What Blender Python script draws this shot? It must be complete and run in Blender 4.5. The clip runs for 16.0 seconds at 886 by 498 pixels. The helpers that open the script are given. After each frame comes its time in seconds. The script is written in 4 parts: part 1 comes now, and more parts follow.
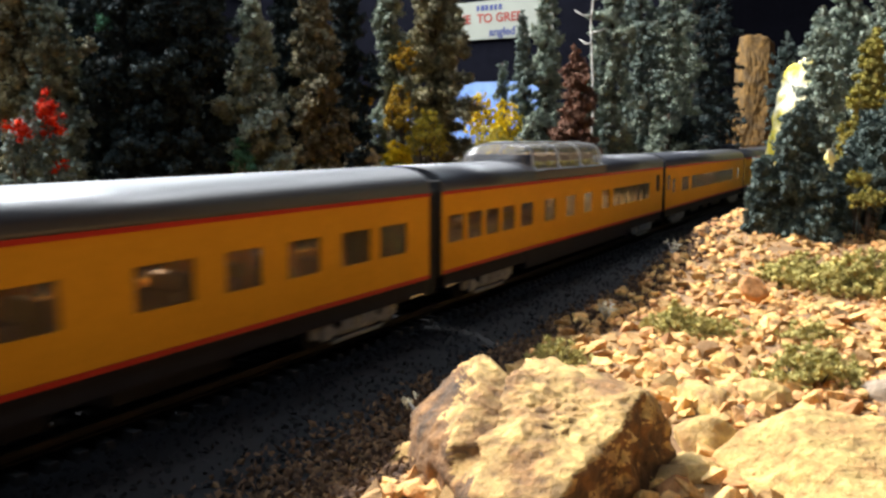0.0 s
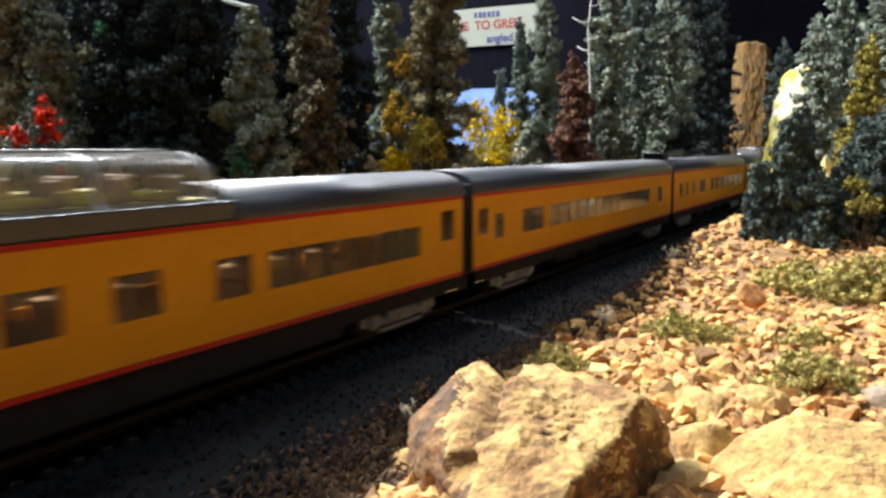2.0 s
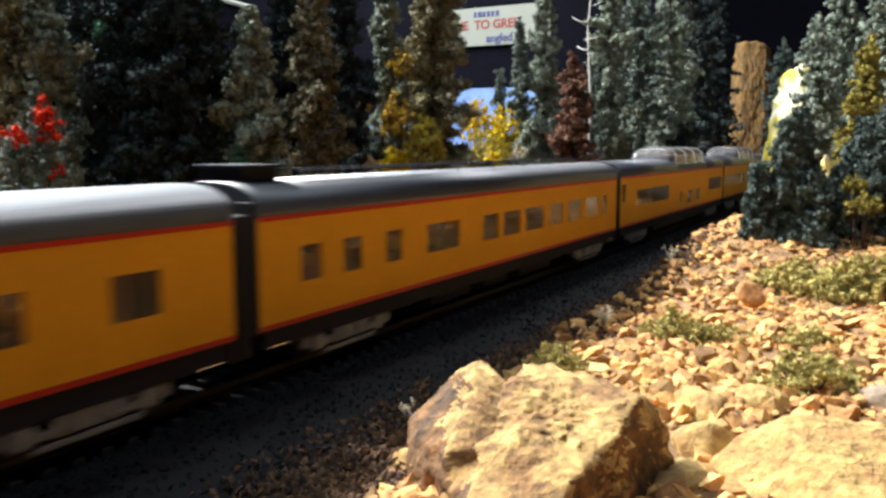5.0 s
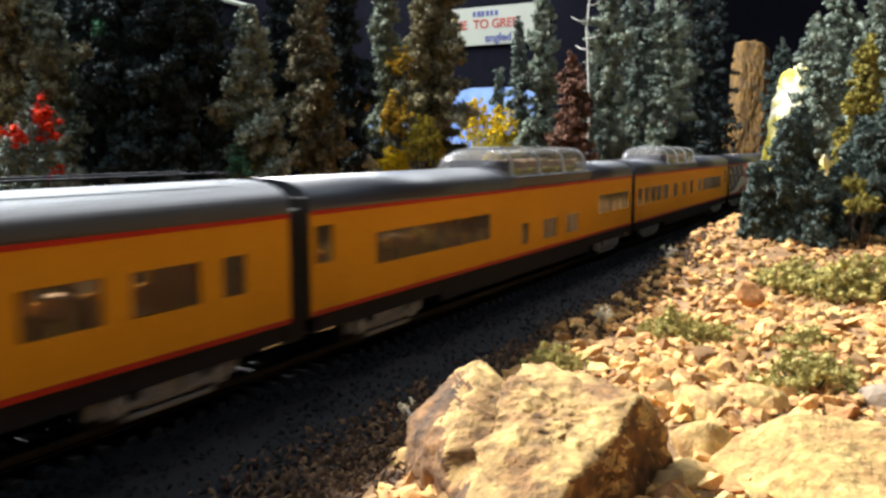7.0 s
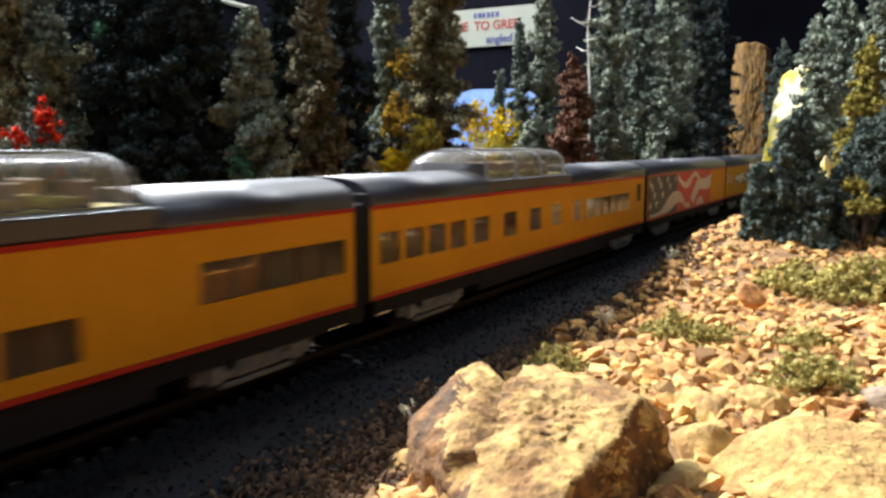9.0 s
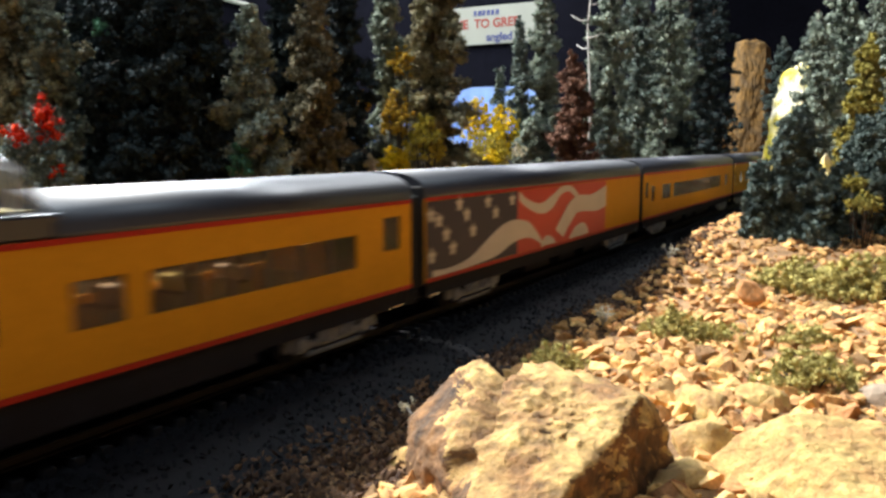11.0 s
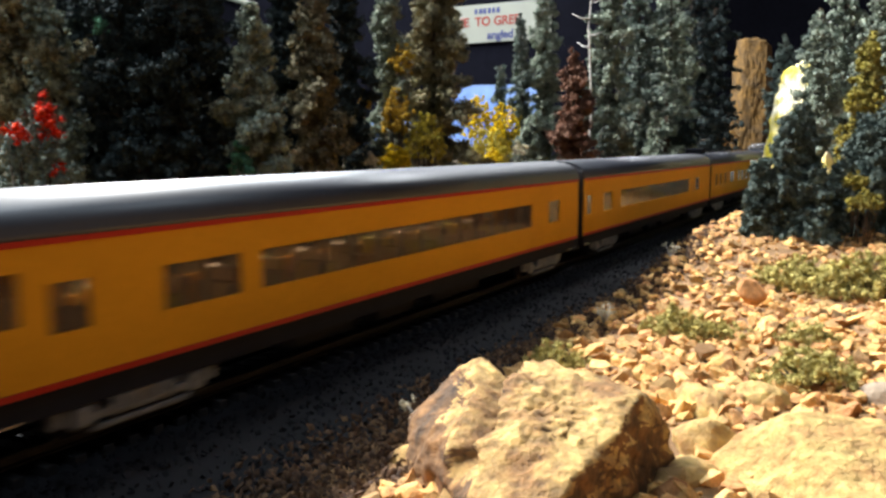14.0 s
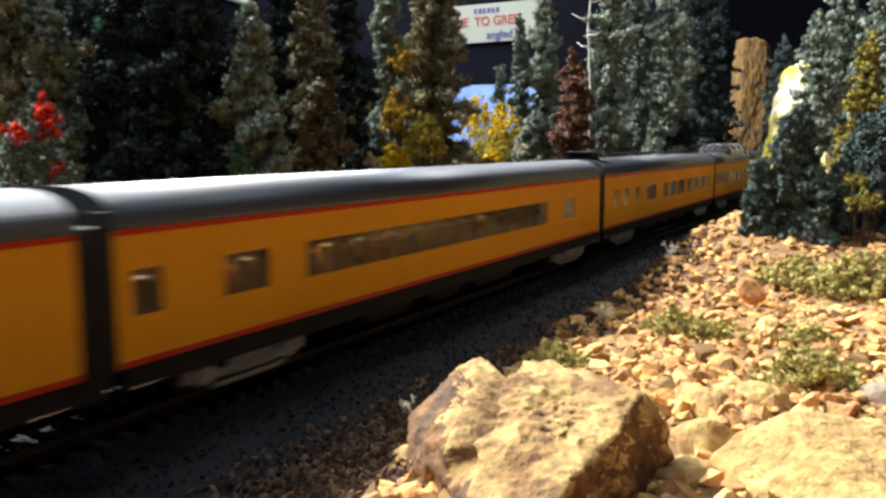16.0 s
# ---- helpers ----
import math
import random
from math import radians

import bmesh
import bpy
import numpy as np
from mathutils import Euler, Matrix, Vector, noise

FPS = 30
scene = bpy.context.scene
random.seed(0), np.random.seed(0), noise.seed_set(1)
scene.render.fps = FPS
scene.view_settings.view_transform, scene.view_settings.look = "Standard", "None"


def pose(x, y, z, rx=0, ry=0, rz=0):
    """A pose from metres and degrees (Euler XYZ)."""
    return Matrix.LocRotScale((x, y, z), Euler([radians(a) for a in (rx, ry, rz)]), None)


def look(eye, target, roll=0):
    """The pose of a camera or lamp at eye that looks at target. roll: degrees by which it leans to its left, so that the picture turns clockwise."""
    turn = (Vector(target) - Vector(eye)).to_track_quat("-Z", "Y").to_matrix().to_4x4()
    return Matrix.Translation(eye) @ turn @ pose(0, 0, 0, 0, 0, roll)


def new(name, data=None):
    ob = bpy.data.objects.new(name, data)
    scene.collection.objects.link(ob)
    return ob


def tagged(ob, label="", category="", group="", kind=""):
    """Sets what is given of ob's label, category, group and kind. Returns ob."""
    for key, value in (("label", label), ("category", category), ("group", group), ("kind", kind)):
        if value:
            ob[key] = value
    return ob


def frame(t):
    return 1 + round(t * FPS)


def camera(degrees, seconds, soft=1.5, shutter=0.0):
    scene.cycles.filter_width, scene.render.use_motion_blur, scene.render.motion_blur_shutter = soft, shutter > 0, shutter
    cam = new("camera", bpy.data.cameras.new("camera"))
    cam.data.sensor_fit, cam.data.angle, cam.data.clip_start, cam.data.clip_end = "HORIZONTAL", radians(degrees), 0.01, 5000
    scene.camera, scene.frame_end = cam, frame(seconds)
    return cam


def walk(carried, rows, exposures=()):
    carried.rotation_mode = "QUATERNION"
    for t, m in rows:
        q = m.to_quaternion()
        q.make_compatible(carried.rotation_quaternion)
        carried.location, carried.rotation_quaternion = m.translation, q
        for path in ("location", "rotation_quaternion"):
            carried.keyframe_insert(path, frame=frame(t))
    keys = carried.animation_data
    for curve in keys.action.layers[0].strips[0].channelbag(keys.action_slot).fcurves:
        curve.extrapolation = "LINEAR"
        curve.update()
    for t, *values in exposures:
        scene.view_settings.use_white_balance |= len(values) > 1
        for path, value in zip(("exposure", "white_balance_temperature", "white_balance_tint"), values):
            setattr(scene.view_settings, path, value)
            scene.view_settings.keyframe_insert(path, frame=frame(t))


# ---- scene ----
cam = camera(55.5, 16.0, soft=2.7, shutter=0.85)

# The camera stands on the layout beside the line, held almost still:
# seconds, turn to the left and tilt upwards in degrees from its mean aim.
SWAY = [
    (0.0, 0.25, -0.37), (0.5, 0.17, -0.19), (1.0, 0.16, -0.13), (1.5, 0.12, -0.09), (2.0, 0.10, 0.06),
    (2.5, 0.06, 0.07), (3.0, 0.08, 0.08), (3.5, 0.10, 0.08), (4.0, 0.11, 0.06), (5.2, 0.06, 0.03),
    (6.5, 0.01, -0.04), (7.0, 0.0, 0.0), (7.5, -0.01, 0.06), (8.0, -0.01, 0.16), (8.5, 0.0, 0.12),
    (9.0, 0.07, 0.1), (10.2, 0.07, 0.02), (11.5, 0.07, -0.07), (12.0, 0.11, -0.08), (12.5, 0.11, -0.11),
    (13.0, 0.1, -0.17), (13.5, 0.1, -0.17), (14.0, 0.12, -0.17), (14.5, 0.13, -0.21), (15.0, 0.18, -0.23),
    (15.5, 0.13, -0.23), (16.0, 0.08, -0.18)]
EYE = (0.162, 0.0, 0.0585)
walk(cam, [(t, pose(*EYE, 83.0 + up, 0, 29.42 + turn)) for t, turn, up in SWAY], exposures=[(0.0, 0.0), (16.0, 0.0)])

# ---- light: a dim exhibition room with one strong spotlight over the layout, plus added fill lamps ----
world = bpy.data.worlds.new("room_air")
scene.world = world
world.use_nodes = True
world.node_tree.nodes["Background"].inputs[0].default_value = (0.52, 0.56, 0.92, 1)
world.node_tree.nodes["Background"].inputs[1].default_value = 0.072


def lamp(name, kind, where, aim, power, colour, size, cone=None):
    data = bpy.data.lights.new(name, kind)
    data.energy, data.color = power, colour
    if kind == "SPOT":
        data.shadow_soft_size, data.spot_size, data.spot_blend = size, radians(cone), 0.5
    else:
        data.shape, data.size = "DISK", size
    ob = new(name, data)
    ob.matrix_world = look(where, aim)
    return ob


lamp("layout_spotlight", "SPOT", (-1.14, 0.30, 1.34), (0.02, 0.5, 0.0), 330, (0.985, 0.975, 0.955), 0.025, 84)
# unseen fill lamps, added to brighten the train side, the trees and the roofs
lamp("fill_light", "AREA", (0.9, -0.5, 2.2), (0.1, 0.4, 0.0), 10, (0.72, 0.86, 1.0), 0.5)
lamp("fill_light", "AREA", (-0.5, -1.1, 2.1), (-0.1, 0.5, 0.0), 25, (0.76, 0.88, 1.0), 0.5)
far_light = lamp("fill_light", "AREA", (-1.0, 3.5, 2.25), (0.0, 0.3, 0.0), 46, (0.92, 0.96, 1.0), 0.5)
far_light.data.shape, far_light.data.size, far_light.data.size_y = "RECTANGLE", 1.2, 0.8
# another added lamp without a fixture, for the sheen along the car roofs
roof_fill = lamp("roof_fill_light", "AREA", (-1.15, 0.90, 1.25), (0.0, 0.85, 0.0), 76, (0.88, 0.95, 1.0), 0.1)
roof_fill.data.shape, roof_fill.data.size, roof_fill.data.size_y = "RECTANGLE", 1.5, 0.14



# ---- materials ----
def material(name, colour, rough=0.8, metal=0.0, vary=0.25, scale=200.0, bump=0.0, fine=900.0, second=None, island=0.0,
             per_object=0.0, spec=0.5, warp=0.5, tint=None):
    """A surface with two scales of colour change, fine relief, and optional change per piece."""
    m = bpy.data.materials.new(name)
    m.use_nodes = True
    nt = m.node_tree
    n, link = nt.nodes, nt.links.new
    b = n["Principled BSDF"]
    b.inputs["Roughness"].default_value, b.inputs["Metallic"].default_value = rough, metal
    b.inputs["Specular IOR Level"].default_value = spec
    tc = n.new("ShaderNodeTexCoord")
    big, small = n.new("ShaderNodeTexNoise"), n.new("ShaderNodeTexNoise")
    for tex, s, d in ((big, scale, 4.0), (small, fine, 6.0)):
        tex.inputs["Scale"].default_value, tex.inputs["Detail"].default_value = s, d
        tex.inputs["Roughness"].default_value = 0.6
        link(tc.outputs["Object"], tex.inputs["Vector"])
    ramp = n.new("ShaderNodeValToRGB")
    c2 = second or tuple(c * (1 - vary) for c in colour)
    ramp.color_ramp.elements[0].position, ramp.color_ramp.elements[1].position = 0.5 - 0.5 * warp * 0.5, 0.5 + 0.5 * warp * 0.5
    ramp.color_ramp.elements[0].color, ramp.color_ramp.elements[1].color = (*c2, 1), (*colour, 1)
    link(big.outputs["Fac"], ramp.inputs["Fac"])
    hsv = n.new("ShaderNodeHueSaturation")
    colour_out = ramp.outputs["Color"]
    if tint:
        # some pieces are of another kind of stone or leaf
        src = n.new("ShaderNodeNewGeometry" if island else "ShaderNodeObjectInfo")
        times, part_of, reach = n.new("ShaderNodeMath"), n.new("ShaderNodeMath"), n.new("ShaderNodeMapRange")
        times.operation, part_of.operation = "MULTIPLY", "FRACT"
        times.inputs[1].default_value = 7.3
        link(src.outputs["Random Per Island" if island else "Random"], times.inputs[0])
        link(times.outputs["Value"], part_of.inputs[0])
        reach.inputs["From Min"].default_value, reach.inputs["To Max"].default_value = 0.45, 0.85
        link(part_of.outputs["Value"], reach.inputs["Value"])
        mix = n.new("ShaderNodeMix")
        mix.data_type = "RGBA"
        link(reach.outputs["Result"], mix.inputs[0])
        link(colour_out, mix.inputs[6])
        mix.inputs[7].default_value = (*tint, 1)
        colour_out = mix.outputs[2]
    link(colour_out, hsv.inputs["Color"])
    mr = n.new("ShaderNodeMapRange")
    mr.inputs["From Min"].default_value, mr.inputs["From Max"].default_value = 0.3, 0.7
    mr.inputs["To Min"].default_value, mr.inputs["To Max"].default_value = 1 - vary, 1 + vary
    link(small.outputs["Fac"], mr.inputs["Value"])
    value = mr.outputs["Result"]
    for amount, node, out in ((island, "ShaderNodeNewGeometry", "Random Per Island"), (per_object, "ShaderNodeObjectInfo", "Random")):
        if amount:
            src = n.new(node)
            r = n.new("ShaderNodeMapRange")
            r.inputs["To Min"].default_value, r.inputs["To Max"].default_value = 1 - amount, 1 + amount
            link(src.outputs[out], r.inputs["Value"])
            mul = n.new("ShaderNodeMath")
            mul.operation = "MULTIPLY"
            link(value, mul.inputs[0])
            link(r.outputs["Result"], mul.inputs[1])
            value = mul.outputs["Value"]
            hue = n.new("ShaderNodeMapRange")
            hue.inputs["To Min"].default_value, hue.inputs["To Max"].default_value = 0.5 - 0.012 * amount, 0.5 + 0.012 * amount
            link(src.outputs[out], hue.inputs["Value"])
            link(hue.outputs["Result"], hsv.inputs["Hue"])
    link(value, hsv.inputs["Value"])
    link(hsv.outputs["Color"], b.inputs["Base Color"])
    if bump:
        bn = n.new("ShaderNodeBump")
        bn.inputs["Strength"].default_value, bn.inputs["Distance"].default_value = 1.0, bump
        link(small.outputs["Fac"], bn.inputs["Height"])
        link(bn.outputs["Normal"], b.inputs["Normal"])
    return m


def glass(name, colour, rough=0.03, clear=1.0):
    m = bpy.data.materials.new(name)
    m.use_nodes = True
    b = m.node_tree.nodes["Principled BSDF"]
    b.inputs["Base Color"].default_value = (*colour, 1)
    b.inputs["Roughness"].default_value = rough
    b.inputs["Transmission Weight"].default_value = clear
    b.inputs["IOR"].default_value = 1.15
    b.inputs["Specular IOR Level"].default_value = 0.3
    return m


def acrylic(name, clear, haze, share):
    """Thin clear plastic with a slight milky haze and soft gloss."""
    m = bpy.data.materials.new(name)
    m.use_nodes = True
    n, link = m.node_tree.nodes, m.node_tree.links.new
    b = n["Principled BSDF"]
    b.inputs["Base Color"].default_value = (*haze, 1)
    b.inputs["Roughness"].default_value, b.inputs["Specular IOR Level"].default_value = 0.22, 0.35
    see, mix = n.new("ShaderNodeBsdfTransparent"), n.new("ShaderNodeMixShader")
    see.inputs["Color"].default_value = (*clear, 1)
    mix.inputs[0].default_value = share
    link(see.outputs[0], mix.inputs[1])
    link(b.outputs[0], mix.inputs[2])
    link(mix.outputs[0], n["Material Output"].inputs[0])
    return m


YELLOW = material("armour_yellow_paint", (0.66, 0.305, 0.018), 0.6, vary=0.07, scale=30, fine=600, spec=0.08)
RED = material("red_stripe_paint", (0.42, 0.012, 0.006), 0.45, vary=0.08, scale=60, spec=0.25)
ROOF = material("grey_roof_paint", (0.030, 0.032, 0.043), 0.45, 0.0, vary=0.10, scale=40, fine=500, bump=0.00003, spec=0.9)
UNDER = material("dark_underframe_grey", (0.014, 0.015, 0.023), 0.75, vary=0.25, scale=150, spec=0.2)
BLACK = material("black_rubber_diaphragm", (0.012, 0.011, 0.011), 0.7, vary=0.2)
TRUCK = material("grey_truck_casting", (0.23, 0.225, 0.225), 0.5, 0.1, vary=0.35, scale=300)
MULLION = material("brown_window_mullion", (0.075, 0.045, 0.02), 0.6, vary=0.2)
# yellow of the dome seats, also used as painted light inside the cars
SEAT_AND_LIGHT = material("yellow_seat_and_light", (0.42, 0.32, 0.03), 0.6, vary=0.2)
SILVER = material("silver_dome_paint", (0.40, 0.41, 0.42), 0.4, 0.2, vary=0.08)
CHROME = material("polished_steel", (0.75, 0.75, 0.75), 0.16, 1.0, vary=0.05)
INSIDE = material("brown_car_interior", (0.30, 0.19, 0.10), 0.8, vary=0.2)
SEAT = material("tan_seat_plastic", (0.34, 0.22, 0.13), 0.7, vary=0.2)
PANE = glass("window_glass", (0.48, 0.38, 0.28), 0.08, 0.93)
DOME_PANE = acrylic("dome_acrylic", (0.74, 0.74, 0.76), (0.30, 0.29, 0.30), 0.3)
FLAG_RED = material("flag_red_print", (0.57, 0.048, 0.027), 0.5, vary=0.07, scale=60)
FLAG_WHITE = material("flag_cream_print", (0.62, 0.55, 0.48), 0.5, vary=0.08, scale=90)
FLAG_BLUE = material("flag_blue_print", (0.020, 0.015, 0.042), 0.5, vary=0.15, scale=90)
RAIL = material("brown_weathered_rail", (0.013, 0.011, 0.011), 0.6, 0.2, vary=0.3)
TIE = material("dark_tie_plastic", (0.013, 0.0115, 0.0135), 0.85, vary=0.3, per_object=0.3)
BALLAST = material("dark_ballast", (0.0095, 0.009, 0.0125), 0.95, vary=0.3, island=0.5)
# soil colour darkened to put shade into the gaps between chips
SOIL = material("tan_gravel_soil", (0.32, 0.18, 0.075), 0.95, vary=0.35, scale=60, fine=700, bump=0.0008, second=(0.14, 0.075, 0.03))
FOREST_SOIL = material("dark_forest_floor", (0.09, 0.07, 0.04), 0.95, vary=0.4, scale=60, fine=500, bump=0.0008)
STONE = material("tan_sandstone_chips", (0.67, 0.41, 0.15), 0.85, vary=0.3, scale=160, fine=650, bump=0.0012,
                 second=(0.58, 0.31, 0.09), per_object=0.25, warp=0.8, tint=(0.52, 0.25, 0.085))
STONE_BITS = material("small_sandstone_chips", (0.67, 0.41, 0.15), 0.85, vary=0.3, scale=160, fine=700, bump=0.0009,
                      second=(0.54, 0.28, 0.08), island=0.42, warp=0.8, tint=(0.44, 0.18, 0.06))
BOULDER = material("yellow_tan_boulder", (0.53, 0.365, 0.115), 0.85, vary=0.4, scale=85, fine=380, bump=0.0016,
                   second=(0.36, 0.19, 0.06), warp=0.55)
RUSTY_ROCK = material("rusty_tan_boulder", (0.54, 0.34, 0.11), 0.85, vary=0.5, scale=95, fine=420, bump=0.0015,
                      second=(0.22, 0.105, 0.03), warp=0.5)
# rusty brown of the boulder's flanks, darkened to paint in their shade
SHADED_FLANK = material("brown_shaded_flank", (0.21, 0.10, 0.033), 0.9, vary=0.5, scale=110, fine=420, bump=0.0012,
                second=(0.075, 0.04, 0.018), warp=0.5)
GREY_ROCK = material("grey_brown_rock", (0.34, 0.25, 0.17), 0.85, vary=0.25, scale=80, fine=420, bump=0.0009)
CLIFF = material("ochre_cliff_rock", (0.15, 0.078, 0.015), 0.9, vary=0.4, scale=40, fine=220, bump=0.0016, second=(0.07, 0.04, 0.013))
LICHEN = material("pale_yellow_lichen_rock", (0.84, 0.79, 0.62), 0.9, vary=0.2, scale=26, fine=160, bump=0.002,
                  second=(0.72, 0.58, 0.06), warp=0.3)
ORANGE_ROCK = material("orange_brown_rock", (0.56, 0.25, 0.08), 0.85, vary=0.3, scale=90, fine=420, bump=0.0009)
BARK = material("brown_bark", (0.07, 0.05, 0.035), 0.9, vary=0.35, bump=0.0003)
DEAD = material("bleached_dead_wood", (0.55, 0.52, 0.48), 0.8, vary=0.15)


def foliage(name, colour, second, island=0.3):
    return material(name, colour, 0.95, vary=0.45, scale=70, fine=1100, bump=0.0011, second=second, island=island, spec=0.1, warp=0.7)


FIR = foliage("blue_green_fir_foliage", (0.23, 0.275, 0.235), (0.075, 0.10, 0.09))
GREY_FIR = foliage("grey_green_fir_foliage", (0.37, 0.415, 0.33), (0.13, 0.16, 0.13))
# fir green with the forest's deep shade put into the colour
SHADED_FIR = foliage("shaded_green_fir_foliage", (0.050, 0.066, 0.066), (0.018, 0.026, 0.029))
BUSH_FIR = foliage("deep_green_bush_foliage", (0.17, 0.21, 0.18), (0.05, 0.07, 0.066))
OLIVE = foliage("olive_brown_foliage", (0.37, 0.33, 0.19), (0.12, 0.115, 0.08))
BROWN_FIR = foliage("brown_green_fir_foliage", (0.29, 0.255, 0.16), (0.09, 0.085, 0.06))
AMBER = foliage("amber_gold_foliage", (0.54, 0.36, 0.045), (0.30, 0.20, 0.035))
YELLOW_OLIVE = foliage("yellow_olive_foliage", (0.60, 0.48, 0.06), (0.32, 0.27, 0.05))
AMBER_BROWN = foliage("amber_brown_foliage", (0.28, 0.15, 0.04), (0.12, 0.065, 0.025))
YELLOW_GREEN = foliage("yellow_green_foliage", (0.36, 0.30, 0.06), (0.17, 0.15, 0.05))
LITTER = material("brown_leaf_litter", (0.12, 0.062, 0.03), 0.95, vary=0.3, island=0.7)
GOLD = foliage("golden_yellow_foliage", (0.78, 0.56, 0.015), (0.50, 0.36, 0.02), 0.3)
RUST = foliage("rust_brown_foliage", (0.24, 0.125, 0.085), (0.12, 0.065, 0.045))
SCARLET = foliage("scarlet_foliage", (0.75, 0.045, 0.012), (0.45, 0.02, 0.01), 0.3)
MOSS = foliage("olive_green_moss", (0.62, 0.52, 0.18), (0.34, 0.29, 0.095), 0.3)
CREAM = foliage("cream_white_blossom", (0.72, 0.66, 0.50), (0.50, 0.44, 0.30), 0.3)
MINT = foliage("mint_green_foliage", (0.10, 0.26, 0.15), (0.05, 0.12, 0.08), 0.4)
SIGN_CARD = material("grey_white_sign_card", (0.36, 0.36, 0.30), 0.7, vary=0.05, scale=20)
SIGN_RED = material("red_lettering", (0.33, 0.05, 0.035), 0.6, vary=0.03)
SIGN_BLUE = material("blue_lettering", (0.06, 0.07, 0.20), 0.6, vary=0.03)
WALL = material("dark_blue_grey_wall", (0.0065, 0.0065, 0.011), 0.9, vary=0.2, scale=6, fine=60, spec=0.05)
SKY_BOARD = material("sky_blue_board", (0.12, 0.23, 0.58), 0.8, vary=0.12, scale=12, fine=60, second=(0.19, 0.31, 0.62))
WOOD = material("table_edge_wood", (0.16, 0.10, 0.06), 0.6, vary=0.2)


# ---- building helpers ----
def mesh(name, verts, faces, mat, smooth=False):
    me = bpy.data.meshes.new(name)
    me.from_pydata([tuple(v) for v in verts], [], [tuple(f) for f in faces])
    me.materials.append(mat)
    me.update()
    if smooth:
        me.shade_smooth()
    return me


def from_bm(name, bm, mat, smooth=False):
    me = bpy.data.meshes.new(name)
    bm.to_mesh(me)
    bm.free()
    me.materials.append(mat)
    if smooth:
        me.shade_smooth()
    return me


def part(name, data, parent, label="", at=(0, 0, 0)):
    ob = new(name, data)
    ob.parent = parent
    ob.location = at
    return tagged(ob, label) if label else ob


def box(bm, x0, x1, y0, y1, z0, z1, bevel=0.0):
    vs = [bm.verts.new(p) for p in ((x0, y0, z0), (x1, y0, z0), (x1, y1, z0), (x0, y1, z0),
                                    (x0, y0, z1), (x1, y0, z1), (x1, y1, z1), (x0, y1, z1))]
    fs = [bm.faces.new([vs[i] for i in f]) for f in ((3, 2, 1, 0), (4, 5, 6, 7), (0, 1, 5, 4), (1, 2, 6, 5), (2, 3, 7, 6), (3, 0, 4, 7))]
    if bevel:
        bmesh.ops.bevel(bm, geom=list({e for f in fs for e in f.edges}), offset=bevel, segments=2, affect="EDGES", profile=0.5)


def box_mesh(name, mat, *dims, bevel=0.0):
    bm = bmesh.new()
    box(bm, *dims, bevel=bevel)
    return from_bm(name, bm, mat)


def smoothstep(a, b, v):
    t = np.clip((v - a) / (b - a), 0, 1)
    return t * t * (3 - 2 * t)


def tube(points, radii, sides=6):
    """A tapered, bent round bar through points."""
    verts, faces = [], []
    pts = [Vector(p) for p in points]
    for i, p in enumerate(pts):
        way = (pts[min(i + 1, len(pts) - 1)] - pts[max(i - 1, 0)]).normalized()
        a = way.orthogonal().normalized()
        b = way.cross(a)
        for k in range(sides):
            ang = 2 * math.pi * k / sides
            verts.append(p + radii[i] * (math.cos(ang) * a + math.sin(ang) * b))
    for i in range(len(pts) - 1):
        for k in range(sides):
            j = (k + 1) % sides
            faces.append((i * sides + k, i * sides + j, (i + 1) * sides + j, (i + 1) * sides + k))
    faces.append(tuple(range(sides))[::-1])
    faces.append(tuple(range((len(pts) - 1) * sides, len(pts) * sides)))
    return verts, faces


def merged(pieces):
    verts, faces = [], []
    for v, f in pieces:
        o = len(verts)
        verts += v
        faces += [tuple(i + o for i in q) for q in f]
    return verts, faces


# ---- ground ----
def ground_height(x, y):
    """Height of the layout's surface: a flat track bed, a low rubble bank and the rising forest side."""
    x, y = np.asarray(x, float), np.asarray(y, float)
    bed = -0.0057 + 0 * x
    near = -0.0105 + 0.0185 * smoothstep(0.36, 0.53, y + 0.25 * (0.05 - x)) - 0.004 * smoothstep(0.6, 0.9, y)
    near = near + 0.004 * smoothstep(0.09, 0.2, x)
    back = -0.004 + 0.035 * smoothstep(-0.08, -0.5, x)
    z = bed + (near - bed) * smoothstep(0.027, 0.052, x)
    z = z + (back - bed) * smoothstep(-0.03, -0.07, x)
    lump = 0.0014 * np.sin(41 * x + 13 * y) * np.sin(37 * y - 9 * x) + 0.0008 * np.sin(113 * x) * np.sin(127 * y)
    return z + lump * smoothstep(0.03, 0.06, np.abs(x))


def axis(a, b, lo, hi, fine, coarse):
    """Grid lines, close together between a and b and wide apart outside."""
    return np.concatenate([np.arange(lo, a, coarse), np.arange(a, b, fine), np.arange(b, hi + 1e-6, coarse)])


def ground_sheet(name, xs, ys, mat, label):
    gx, gy = np.meshgrid(xs, ys)
    rough = np.random.RandomState(5).normal(0, 0.00025, gx.shape) * (np.abs(gx) > 0.03)
    gz = ground_height(gx, gy) + rough
    w = len(xs)
    i = np.arange(w * len(ys)).reshape(len(ys), w)
    faces = np.stack([i[:-1, :-1], i[:-1, 1:], i[1:, 1:], i[1:, :-1]], -1).reshape(-1, 4)
    ob = new(name, mesh(name, np.stack([gx, gy, gz], -1).reshape(-1, 3).tolist(), faces.tolist(), mat, True))
    return tagged(ob, label, "ground", kind="structure")


